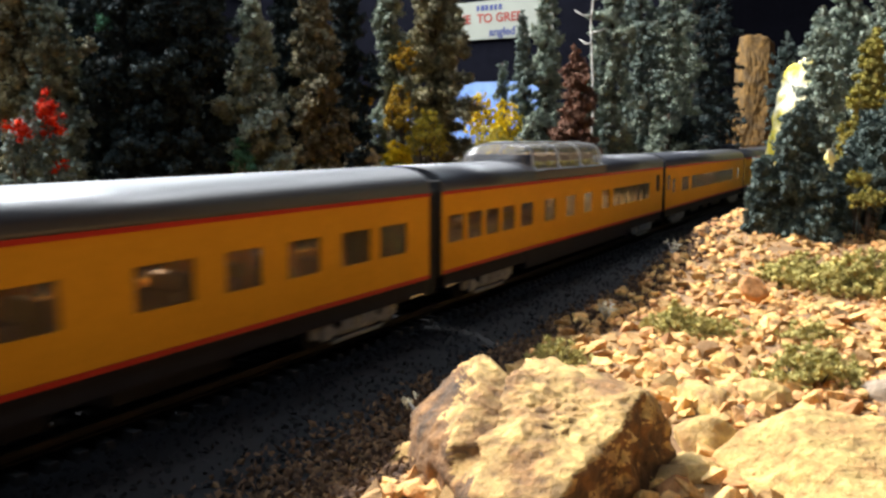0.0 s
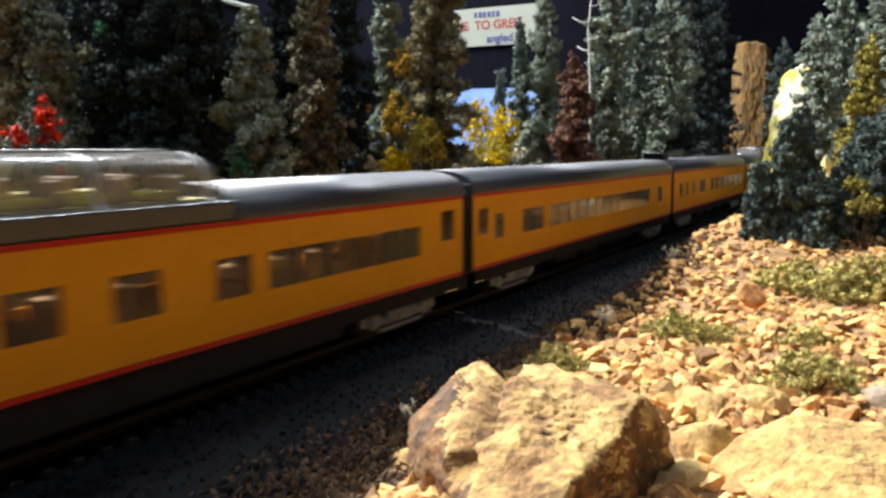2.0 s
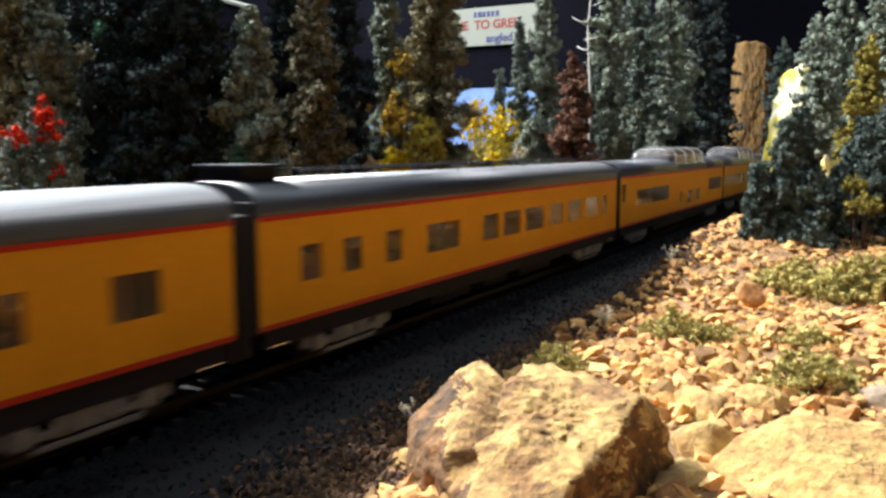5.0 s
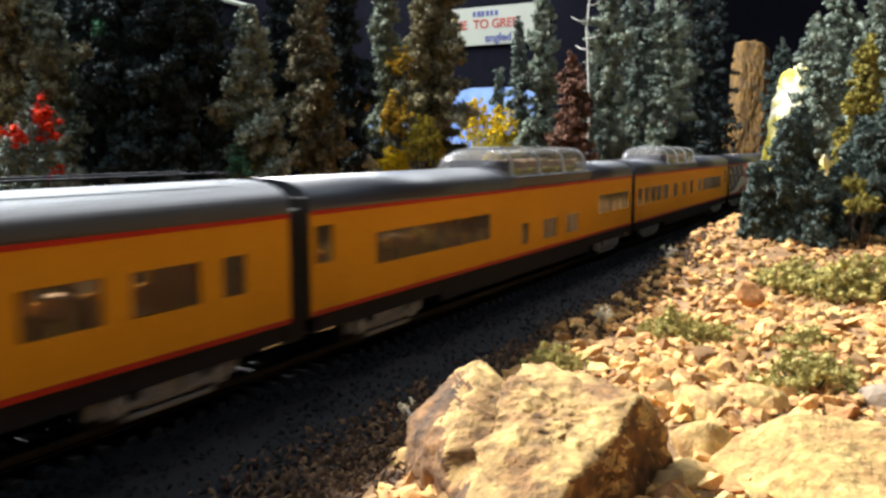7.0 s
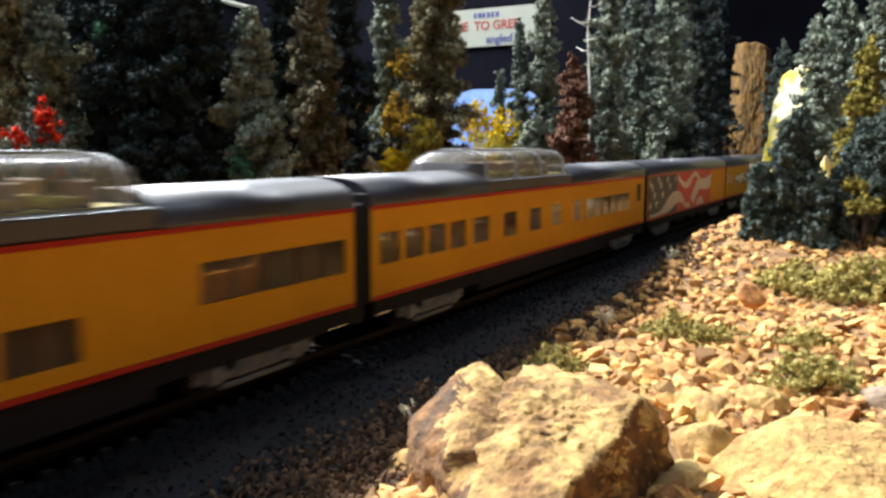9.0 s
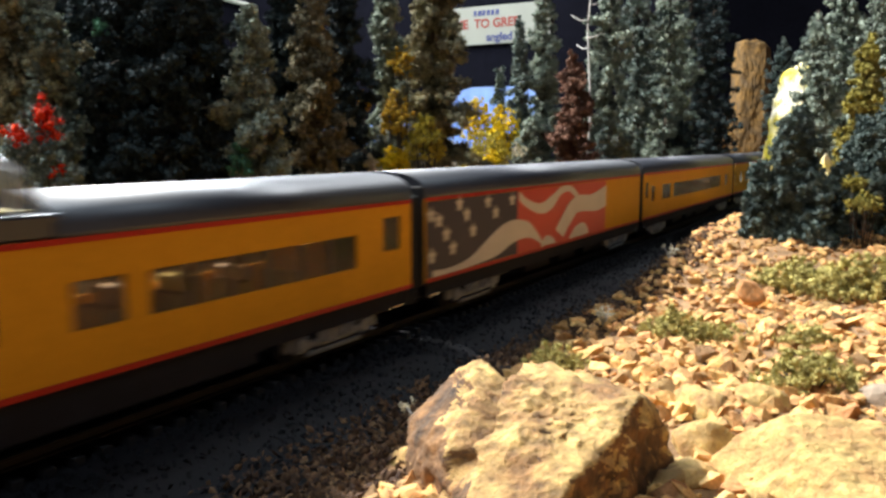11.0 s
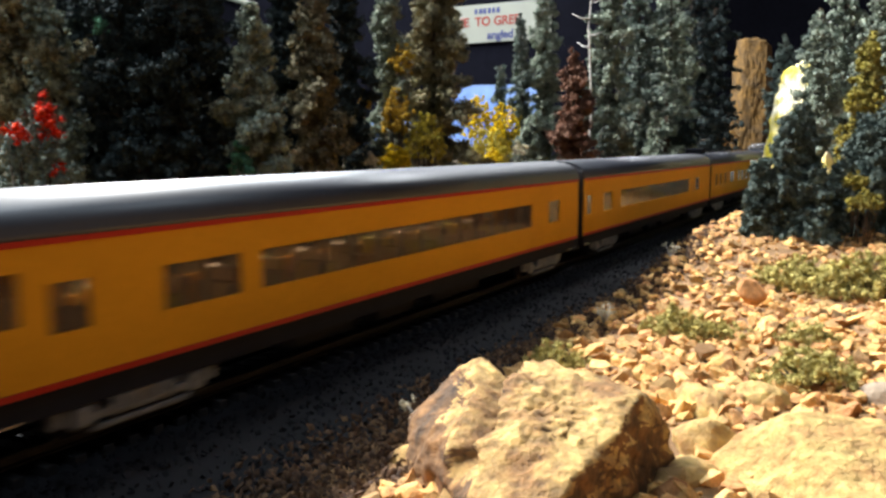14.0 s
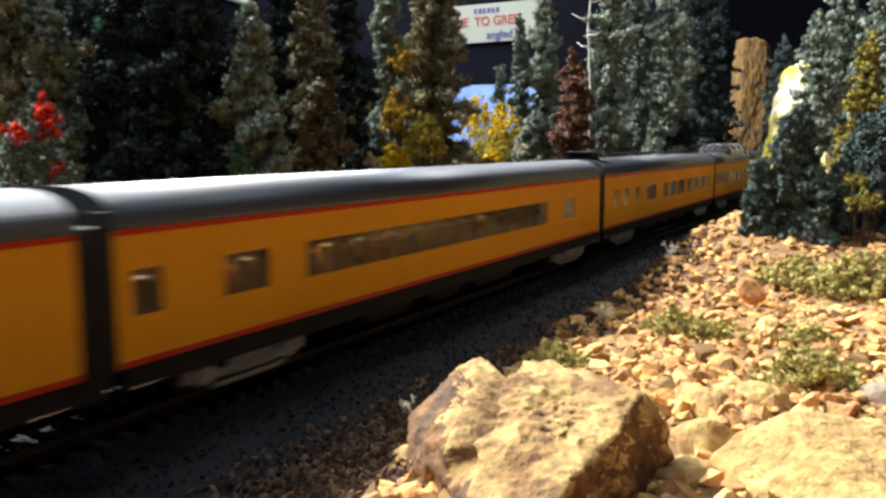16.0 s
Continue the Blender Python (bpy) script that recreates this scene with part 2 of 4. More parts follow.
YS = axis(0.02, 1.2, -2.4, 4.0, 0.004, 0.05)
ground_sheet("ground", np.arange(0.0575, 0.5, 0.004), YS, SOIL, "tan gravelly layout ground strewn with sandstone chips")
ground_sheet("ground_trackbed", np.arange(-0.046, 0.0585, 0.004), YS, BALLAST, "dark grey fine ballast bed under the railway line")
ground_sheet("ground_forest", np.concatenate([np.arange(-1.2, -0.5, 0.05), np.arange(-0.5, -0.045, 0.004)]), YS, FOREST_SOIL,
             "dark brown forest floor behind the railway line")

# ---- room ----
for name, dims, label in (
        ("wall_north", (-3.0, 3.0, 4.1, 4.22, -0.9, 2.6), "dark blue-grey painted wall behind the layout"),
        ("wall_south", (-3.0, 3.0, -2.62, -2.5, -0.9, 2.6), "dark blue-grey painted wall"),
        ("wall_west", (-3.12, -3.0, -2.62, 4.22, -0.9, 2.6), "dark blue-grey painted wall"),
        ("wall_east", (3.0, 3.12, -2.62, 4.22, -0.9, 2.6), "dark blue-grey painted wall")):
    tagged(new(name, box_mesh(name, WALL, *dims)), label, "wall", kind="structure")
tagged(new("floor", box_mesh("floor", WALL, -3.0, 3.0, -2.5, 4.1, -1.0, -0.9)), "dark room floor under the layout", "floor", kind="structure")
tagged(new("ceiling", box_mesh("ceiling", WALL, -3.12, 3.12, -2.62, 4.22, 2.6, 2.7)), "dark painted room ceiling", "ceiling", kind="structure")
tagged(new("layout_table", box_mesh("layout_table", WOOD, -1.2, 0.5, -2.4, 4.0, -0.9, -0.03)), "dark wooden table carrying the layout", "table")


# ---- track ----
HEADING = 1.06         # the line's turn from the y axis, in degrees


def on_line(s, z):
    """The pose of a thing standing s metres along the line."""
    a = radians(HEADING)
    return pose(0.0055 - s * math.sin(a), -0.0029 + s * math.cos(a), z, 0, 0, HEADING)


def build_track():
    track = tagged(new("railway_track"), "dark model railway track with brown rails and closely laid ties", "track")
    track.matrix_world = on_line(0, -0.0012)
    w, foot, head, top = 0.0007, 0.0011, 0.0005, 0.0025
    for side in (-1, 1):
        cx = side * 0.00825
        prof = [(-foot, -top), (foot, -top), (foot, -top + 0.0004), (0.0003, -top + 0.0007), (0.0003, -0.0008),
                (w, -0.0006), (w, 0.0), (-w, 0.0), (-w, -0.0006), (-0.0003, -0.0008), (-0.0003, -top + 0.0007), (-foot, -top + 0.0004)]
        n = len(prof)
        vs = [(cx + px, y, pz) for y in (-2.35, 3.6) for px, pz in prof]
        fs = [(k, (k + 1) % n, n + (k + 1) % n, n + k) for k in range(n)]
        part("rail", mesh("rail", vs, fs, RAIL), track)
    tie = box_mesh("tie", TIE, -0.015, 0.015, -0.0013, 0.0013, -0.0046, -0.0025, bevel=0.0002)
    for k in range(290):
        part("tie", tie, track, at=(0, -0.15 + 0.0068 * k, 0))
    bm = bmesh.new()
    for y in [-2.34 + 0.0068 * k for k in range(322)] + [1.822 + 0.0068 * k for k in range(260)]:
        box(bm, -0.015, 0.015, y - 0.0013, y + 0.0013, -0.0046, -0.0025)
    tagged(part("tie_run", from_bm("tie_run", bm, TIE), track, "further dark ties"), kind="stuff")


build_track()

# ---- passenger cars ----
HALF = 0.0173          # half the width of a car
SILL, EAVE, CROWN = 0.0104, 0.0391, 0.0479
WIN_LO, WIN_HI = 0.0208, 0.0306


def side_wall(length, windows, x_out, x_in):
    """A car side in one piece with real window openings through its thickness."""
    ys = sorted({0.0, length, *(v for w in windows for v in w[:2])})
    zs = sorted({SILL, EAVE, *(v for w in windows for v in w[2:])})
    def solid(i, k):
        if not (0 <= i < len(ys) - 1 and 0 <= k < len(zs) - 1):
            return False
        y, z = (ys[i] + ys[i + 1]) / 2, (zs[k] + zs[k + 1]) / 2
        return not any(a < y < b and lo < z < hi for a, b, lo, hi in windows)
    index, verts, faces = {}, [], []
    def corner(x, i, k):
        if (x, i, k) not in index:
            index[(x, i, k)] = len(verts)
            verts.append((x, ys[i], zs[k]))
        return index[(x, i, k)]
    for i in range(len(ys) - 1):
        for k in range(len(zs) - 1):
            if not solid(i, k):
                continue
            for x in (x_out, x_in):
                faces.append([corner(x, i, k), corner(x, i + 1, k), corner(x, i + 1, k + 1), corner(x, i, k + 1)])
            for di, dk, a, b in ((-1, 0, (0, 0), (0, 1)), (1, 0, (1, 0), (1, 1)), (0, -1, (0, 0), (1, 0)), (0, 1, (0, 1), (1, 1))):
                if not solid(i + di, k + dk):
                    faces.append([corner(x_out, i + a[0], k + a[1]), corner(x_out, i + b[0], k + b[1]),
                                  corner(x_in, i + b[0], k + b[1]), corner(x_in, i + a[0], k + a[1])])
    return mesh("side_wall", verts, faces, YELLOW)


def roof_mesh(y0, y1):
    """Arched roof with a straight cornice."""
    rim = [(HALF + 0.0002, EAVE)]
    rise = CROWN - EAVE - 0.0012
    for k in range(25):
        a = math.pi * k / 24
        c = math.cos(a)
        rim.append((math.copysign(abs(c) ** 0.82, c) * HALF, EAVE + 0.0012 + rise * math.sin(a) ** 0.82))
    rim += [(-HALF - 0.0002, EAVE)]
    n = len(rim)
    vs = [(x, y, z) for y in (y0, y1) for x, z in rim]
    fs = [(k, k + 1, n + k + 1, n + k) for k in range(n - 1)] + [tuple(range(n))[::-1], tuple(range(n, 2 * n)), (n - 1, 0, n, 2 * n - 1)]
    me = mesh("roof", vs, fs, ROOF)
    for f in me.polygons:
        f.use_smooth = len(f.vertices) == 4
    return me


def truck_parts(car, y):
    """A four-wheeled truck: two cast side frames with journal boxes, springs and equalizers, a bolster, wheels."""
    truck = part("truck", box_mesh("truck", UNDER, -0.012, 0.012, y - 0.004, y + 0.004, 0.001, 0.0085), car, "grey cast four-wheel truck")
    for s in (-1, 1):
        x0, x1 = sorted((s * 0.0138, s * 0.0160))
        bm = bmesh.new()
        box(bm, x0, x1, y - 0.0215, y + 0.0215, 0.0048, 0.0066, 0.0006)
        box(bm, x0, x1, y - 0.0090, y + 0.0090, 0.0006, 0.0022, 0.0005)
        box(bm, x0, x1, y - 0.0046, y + 0.0046, 0.0018, 0.0052, 0.0005)
        for q in (-1, 1):
            box(bm, x0, x1, y + q * 0.0115 - 0.0030, y + q * 0.0115 + 0.0030, 0.0010, 0.0030, 0.0005)
            box(bm, x0, x1, y + q * 0.0205 - 0.0014, y + q * 0.0205 + 0.0014, 0.0014, 0.0052, 0.0006)
        part("side_frame", from_bm("side_frame", bm, TRUCK), truck)
        for q in (-1, 1):
            lo, hi = sorted((s * 0.0142, s * 0.0166))
            part("journal_box", box_mesh("journal_box", TRUCK, lo, hi, y + q * 0.0152 - 0.0027, y + q * 0.0152 + 0.0027, 0.0002, 0.0050, bevel=0.0009), truck)
            for k in (-0.0022, 0.0, 0.0022):
                bm = bmesh.new()
                bmesh.ops.create_cone(bm, cap_ends=True, segments=8, radius1=0.0008, radius2=0.0008, depth=0.0030,
                                      matrix=pose(s * 0.0163, y + q * 0.0058 + k, 0.0036))
                part("spring", from_bm("spring", bm, TRUCK), truck)
            bm = bmesh.new()
            bmesh.ops.create_cone(bm, cap_ends=True, segments=20, radius1=0.0053, radius2=0.0053, depth=0.0024,
                                  matrix=pose(s * 0.0092, y + q * 0.0150, 0.0025, 0, 90, 0))
            part("wheel", from_bm("wheel", bm, UNDER), truck)
        bm = bmesh.new()
        lo, hi = sorted((s * 0.0150, s * 0.0163))
        box(bm, lo, hi, y - 0.0130, y + 0.0130, -0.0012, 0.0002, 0.0004)
        part("equalizer", from_bm("equalizer", bm, TRUCK), truck)


def dome_parts(car, y0, y1):
    """A glazed dome: curved glass, ribs, a roof strip and a dark bulkhead."""
    w, base, top = 0.0146, EAVE + 0.0050, 0.0557
    fairing = box_mesh("dome_base", ROOF, -HALF + 0.0004, HALF - 0.0004, y0 + 0.012, y1 + 0.002, EAVE + 0.0002, base, bevel=0.0006)
    dome = part("dome_base", fairing, car, "dark grey fairing under the dome")
    part("dome_floor", box_mesh("dome_floor", SEAT_AND_LIGHT, -0.0138, 0.0138, y0 + 0.016, y1 - 0.002, base + 0.0002, base + 0.0007), dome)
    prof = [(w + 0.0022, base)]
    for k in range(0, 13):
        a = math.pi * k / 12
        c, s = math.cos(a), math.sin(a)
        prof.append((w * math.copysign(abs(c) ** 0.55, c) * 1.06, base + 0.0012 + (top - base - 0.0012) * abs(s) ** 0.6))
    prof.append((-w - 0.0022, base))
    n = len(prof)

    def shell(ya, yb, grow, name, mat, inset=0.007):
        rows = [(ya, 0.5), (ya + 0.005, 0.86), (ya + 0.012, 1.0), (yb - inset, 1.0), (yb - inset * 0.45, 0.9), (yb, 0.55)]
        vs, fs = [], []
        for y, k in rows:
            for x, z in prof:
                vs.append(((x + math.copysign(grow, x)) * (0.8 + 0.2 * k), y, base + (z - base + grow) * k))
        for r in range(len(rows) - 1):
            for k in range(n - 1):
                fs.append((r * n + k, r * n + k + 1, (r + 1) * n + k + 1, (r + 1) * n + k))
        fs += [tuple(range(n))[::-1], tuple(range((len(rows) - 1) * n, len(rows) * n))]
        ob = part(name, mesh(name, vs, fs, mat, True), dome)
        ob.visible_shadow = False
        return ob

    tagged(shell(y0, y1, 0.0, "dome_glass", DOME_PANE), "clear curved dome glazing")
    count = max(3, int((y1 - y0) / 0.030))
    for k in range(count + 1):
        y = y0 + 0.0122 + (y1 - y0 - 0.0192) * k / count
        vs, fs = [], []
        for yy in (y - 0.0005, y + 0.0005):
            vs += [(x * 1.02, yy, z + 0.0002) for x, z in prof]
        for yy in (y + 0.0005, y - 0.0005):
            vs += [(x * 0.97, yy, z - 0.0004) for x, z in prof]
        for r in range(4):
            for q in range(n - 1):
                a, b = r * n + q, ((r + 1) % 4) * n + q
                fs.append((a, a + 1, b + 1, b))
        part("dome_rib", mesh("dome_rib", vs, fs, SILVER), dome)
    bm = bmesh.new()
    box(bm, -0.0048, 0.0048, y0 + 0.012, y1 - 0.009, top + 0.0001, top + 0.0006, 0.0002)
    part("dome_roof", from_bm("dome_roof", bm, SILVER), dome, "bright metal strip along the dome top")
    part("bulkhead", box_mesh("bulkhead", UNDER, -0.0138, 0.0138, y0 + 0.0115, y0 + 0.0140, base, top - 0.0050), dome, "dark partition inside the dome")
    for k in range(int((y1 - y0 - 0.030) / 0.016)):
        y = y0 + 0.024 + 0.016 * k
        for s in (-1, 1):
            lo, hi = sorted((s * 0.0030, s * 0.0128))
            part("seat", box_mesh("seat", SEAT_AND_LIGHT, lo, hi, y, y + 0.0090, base + 0.0007, base + 0.0030, bevel=0.0007), dome)
            part("seat_back", box_mesh("seat_back", SEAT, lo, hi, y + 0.0090, y + 0.0105, base + 0.0007, base + 0.0062, bevel=0.0005), dome)


def wave(points, steps=10):
    """A smooth line through a few points."""
    out = []
    p = [Vector(q) for q in points]
    p = [2 * p[0] - p[1]] + p + [2 * p[-1] - p[-2]]
    for i in range(1, len(p) - 2):
        for k in range(steps):
            t = k / steps
            a, b, c, d = p[i - 1:i + 3]
            out.append(0.5 * (2 * b + (c - a) * t + (2 * a - 5 * b + 4 * c - d) * t * t + (3 * b - a - 3 * c + d) * t ** 3))
    return out + [p[-2]]


def ribbon(name, upper, lower, x, mat, car, label=""):
    """A printed stripe between two smooth edges on the car side."""
    u, l = wave(upper), wave(lower)
    n = min(len(u), len(l))
    vs = [(x, q[0], q[1]) for q in u[:n]] + [(x, q[0], q[1]) for q in l[:n]]
    vs += [(x - 0.0002, q[0], q[1]) for q in u[:n]] + [(x - 0.0002, q[0], q[1]) for q in l[:n]]
    fs = [(n + k, n + k + 1, k + 1, k) for k in range(n - 1)]
    fs += [(k, k + 1, 2 * n + k + 1, 2 * n + k) for k in range(n - 1)] + [(3 * n + k, 3 * n + k + 1, n + k + 1, n + k) for k in range(n - 1)]
    part(name, mesh(name, vs, fs, mat), car, label)


def flag_print(car, length):
    """The waving flag printed on both sides of the baggage car: blue field, red field, cream waves, stars."""
    x = HALF + 0.0003
    lo, hi = SILL + 0.0014, EAVE - 0.0012
    part("flag_field", box_mesh("flag_field", FLAG_BLUE, HALF - 0.001, x, 0.0005, 0.077, lo, hi), car, "dark blue flag field")
    part("flag_field", box_mesh("flag_field", FLAG_RED, HALF - 0.001, x, 0.077, 0.196, lo, hi), car, "red flag field")
    x += 0.00025
    h = hi - lo

    def pts(*pairs):
        return [(y, lo + h * v) for y, v in pairs]

    for upper, lower in (
            (((0.004, 0.09), (0.016, 0.07), (0.033, 0.14), (0.053, 0.41), (0.069, 0.55), (0.087, 0.49), (0.098, 0.28), (0.106, 0.06)),
             ((0.004, 0.0), (0.016, 0.0), (0.033, 0.01), (0.056, 0.06), (0.073, 0.20), (0.087, 0.22), (0.099, 0.12), (0.106, 0.01))),
            (((0.078, 0.99), (0.088, 0.84), (0.103, 0.75), (0.118, 0.88), (0.129, 0.99), (0.141, 0.98), (0.152, 0.82)),
             ((0.078, 0.86), (0.088, 0.70), (0.103, 0.57), (0.116, 0.63), (0.127, 0.84), (0.139, 0.88), (0.150, 0.70))),
            (((0.121, 0.24), (0.132, 0.52), (0.142, 0.72), (0.154, 0.79), (0.172, 0.77), (0.196, 0.90)),
             ((0.131, 0.07), (0.142, 0.32), (0.150, 0.46), (0.163, 0.46), (0.180, 0.42), (0.196, 0.48))),
            (((0.103, 0.03), (0.109, 0.17), (0.116, 0.13), (0.121, 0.02)), ((0.103, 0.0), (0.109, 0.01), (0.116, 0.01), (0.121, 0.0))),
            (((0.140, 0.03), (0.149, 0.21), (0.161, 0.24), (0.168, 0.05)), ((0.140, 0.0), (0.149, 0.01), (0.161, 0.01), (0.168, 0.02)))):
        ribbon("flag_stripe", pts(*upper), pts(*lower), x, FLAG_WHITE, car, "cream flag stripe")
    for y, v in ((0.003, 0.82), (0.0085, 0.74), (0.024, 0.92), (0.030, 0.76), (0.035, 0.52), (0.014, 0.54), (0.019, 0.33), (0.0035, 0.28), (0.048, 0.90),
                 (0.055, 0.72), (0.071, 0.88)):
        vs = [(x, y, lo + h * v)] + [(x, y + (0.0033 if k % 2 == 0 else 0.0016) * math.sin(math.pi * k / 5),
                                      lo + h * v + (0.0033 if k % 2 == 0 else 0.0016) * math.cos(math.pi * k / 5)) for k in range(10)]
        part("star", mesh("star", vs, [(0, 1 + (k + 1) % 10, 1 + k) for k in range(10)], FLAG_WHITE), car)


def roof_gear(car, body):
    """Aerials of a lounge car: a dark equipment box on legs and a low railing along the roof."""
    bm = bmesh.new()
    box(bm, -0.0085, 0.0085, 0.004, 0.022, CROWN + 0.0034, CROWN + 0.0042, 0.0002)
    box(bm, -0.0070, 0.0070, 0.006, 0.020, CROWN - 0.0006, CROWN + 0.0036, 0.0003)
    part("equipment_box", from_bm("equipment_box", bm, UNDER), car, "dark equipment box on the roof")
    for x in (-0.0075, 0.0075):
        part("roof_rail", mesh("roof_rail", *tube([(x, 0.028, CROWN + 0.0022), (x, body - 0.012, CROWN + 0.0022)], [0.00028, 0.00028], 6), UNDER), car)
        for k in range(9):
            y = 0.030 + (body - 0.044) * k / 8
            part("rail_post", mesh("rail_post", *tube([(x, y, CROWN - 0.0024), (x, y, CROWN + 0.0024)], [0.0003, 0.0003], 6), TRUCK), car)


def build_car(length, windows, label, dome=None, flag=False, skirt=False):
    """One passenger car; its front end is at y = 0 of its own space."""
    car = tagged(new("passenger_car"), label, "railway car", group="cars of the passenger train")
    body = length - 0.0095
    openings = []
    for a, b, lo, hi in windows:
        # panes close together share one long opening, with mullions between them
        if openings and a - openings[-1][1] < 0.0022 and openings[-1][2] == lo:
            openings[-1] = (openings[-1][0], b, lo, hi)
        else:
            openings.append((a, b, lo, hi))
    for s in (-1, 1):
        wall = part("side_wall", side_wall(body, openings, s * HALF, s * (HALF - 0.0011)), car)
        x0, x1 = sorted((s * (HALF - 0.0008), s * (HALF - 0.0004)))
        m0, m1 = sorted((s * (HALF - 0.0010), s * (HALF - 0.0002)))
        for k, (a, b, lo, hi) in enumerate(windows):
            pane = part("window", box_mesh("window", PANE, x0, x1, a, b, lo, hi), wall, "tinted window pane")
            pane.visible_shadow = False
            if k and 0 < a - windows[k - 1][1] < 0.0022:
                part("mullion", box_mesh("mullion", MULLION, m0, m1, windows[k - 1][1], a, lo, hi), wall, "brown mullion")
        for z0, z1, nm in ((EAVE - 0.0010, EAVE + 0.0002, "upper_stripe"), (SILL - 0.0001, SILL + 0.0012, "lower_stripe")):
            x0, x1 = sorted((s * (HALF - 0.0004), s * (HALF + 0.00025)))
            part(nm, box_mesh(nm, RED, x0, x1, 0.0002, body - 0.0002, z0, z1), car, "thin red stripe")
    spans = [(-0.0004, body + 0.0004)] if not dome else [(-0.0004, dome[0] + 0.0122), (dome[1] + 0.0005, body + 0.0004)]
    for a, b in spans:
        part("roof", roof_mesh(a, b), car, "glossy dark grey arched roof")
    part("interior_floor", box_mesh("interior_floor", INSIDE, -HALF + 0.0012, HALF - 0.0012, 0.001, body - 0.001, SILL, SILL + 0.0012), car)
    for k in range(int((body - 0.06) / 0.02)):
        y = 0.03 + 0.02 * k
        for s in (-1, 1):
            x0, x1 = sorted((s * 0.003, s * 0.0145))
            # every third row is yellow, standing in for light in the windows
            part("seat", box_mesh("seat", SEAT_AND_LIGHT if k % 3 == 1 else SEAT, x0, x1, y, y + 0.004, SILL + 0.0012, SILL + 0.0125), car)
    for y0, y1, nm in ((-0.0012, 0.0008, "end_wall"), (body - 0.0008, body + 0.0012, "end_wall")):
        part(nm, box_mesh(nm, BLACK, -HALF + 0.0006, HALF - 0.0006, y0, y1, SILL - 0.001, EAVE + 0.004, bevel=0.0004), car, "black car end")
    for y0, y1 in ((-0.0034, -0.0012), (body + 0.0012, body + 0.0034)):
        # widened and lowered to block light falling between the cars
        part("diaphragm", box_mesh("diaphragm", BLACK, -0.0150, 0.0150, y0, y1, 0.0035, 0.040, bevel=0.0005), car)
    part("underframe", box_mesh("underframe", UNDER, -0.0166, 0.0166, 0.002, body - 0.002, 0.0052, SILL - 0.0002), car, "dark grey underframe")
    lo, hi = 0.075, body - 0.075
    if skirt:
        part("skirt", box_mesh("skirt", UNDER, -HALF + 0.0005, HALF - 0.0005, lo, hi, 0.0020, SILL - 0.0002, bevel=0.0006), car, "dark grey equipment skirt")
    else:
        for k, (a, b) in enumerate(((0.02, 0.05), (0.062, 0.085), (0.098, 0.135))):
            part("equipment_box", box_mesh("equipment_box", UNDER, -0.0135, 0.0135, lo + a, lo + b, 0.0008, 0.0084, bevel=0.0005), car)
    for y in (0.041, body - 0.041):
        truck_parts(car, y)
    for y in (0.0075, body - 0.0075):
        for s in (-1, 1):
            x0, x1 = sorted((s * 0.0130, s * 0.0168))
            bm = bmesh.new()
            box(bm, x0, x1, y - 0.0038, y + 0.0038, 0.0050, 0.0060, 0.0003)
            box(bm, x0 + 0.0006, x1 - 0.0006, y - 0.0030, y + 0.0030, 0.0058, 0.0076, 0.0002)
            part("boarding_step", from_bm("boarding_step", bm, CHROME), car, "bright metal boarding step")
    for y0, y1 in ((-0.0065, 0.004), (body - 0.004, body + 0.0003)):
        part("coupler", box_mesh("coupler", CHROME, -0.0012, 0.0012, y0, y1, 0.0048, 0.0068, bevel=0.0004), car)
    if "lounge" in label:
        roof_gear(car, body)
    if dome:
        dome_parts(car, *dome)
    if flag:
        flag_print(car, length)
    return car


def run(a, b, n, gap=0.0016, lo=WIN_LO, hi=WIN_HI):
    """n equal windows between a and b, in metres from the car's front."""
    w = (b - a + gap) / n
    return [(a + k * w, a + (k + 1) * w - gap, lo, hi) for k in range(n)]


COACH = run(0.004, 0.012, 1, lo=0.0235, hi=0.0335) + run(0.018, 0.027, 1) + run(0.0455, 0.0695, 2) + run(0.0765, 0.248, 13, 0.0009) \
    + run(0.267, 0.280, 1)
LOUNGE = run(0.016, 0.025, 1) + run(0.035, 0.044, 1) + run(0.057, 0.066, 1) + run(0.082, 0.105, 2) + run(0.124, 0.137, 1) + run(0.142, 0.158, 1) \
    + run(0.164, 0.184, 1) + run(0.191, 0.207, 1) + run(0.214, 0.232, 1) + run(0.239, 0.258, 1) + run(0.265, 0.273, 1)
SLEEPER = run(0.025, 0.039, 1) + run(0.075, 0.091, 1) + run(0.115, 0.129, 1) + run(0.146, 0.160, 1) + run(0.178, 0.195, 1) + run(0.205, 0.218, 1) \
    + run(0.228, 0.242, 1) + run(0.252, 0.267, 1) + run(0.272, 0.288, 1)
DOME_LONG = run(0.004, 0.062, 4, 0.0032) + run(0.068, 0.082, 1) + run(0.095, 0.108, 1) + run(0.122, 0.135, 1) + run(0.147, 0.160, 1) \
    + run(0.176, 0.189, 1) + run(0.195, 0.272, 6) + run(0.286, 0.296, 1, lo=0.0240, hi=0.0345)
DOME_LOW = run(0.002, 0.010, 1, lo=0.0245, hi=0.0350) + run(0.032, 0.113, 6, 0.001) \
    + [(0.144, 0.151, 0.0150, 0.0240), (0.168, 0.186, 0.0150, 0.0240), (0.197, 0.214, 0.0150, 0.0240)] + run(0.246, 0.303, 5, 0.001)
HEADER = run(0.004, 0.012, 1) + run(0.031, 0.047, 1) + run(0.062, 0.236, 12, 0.0011) + run(0.256, 0.271, 1)

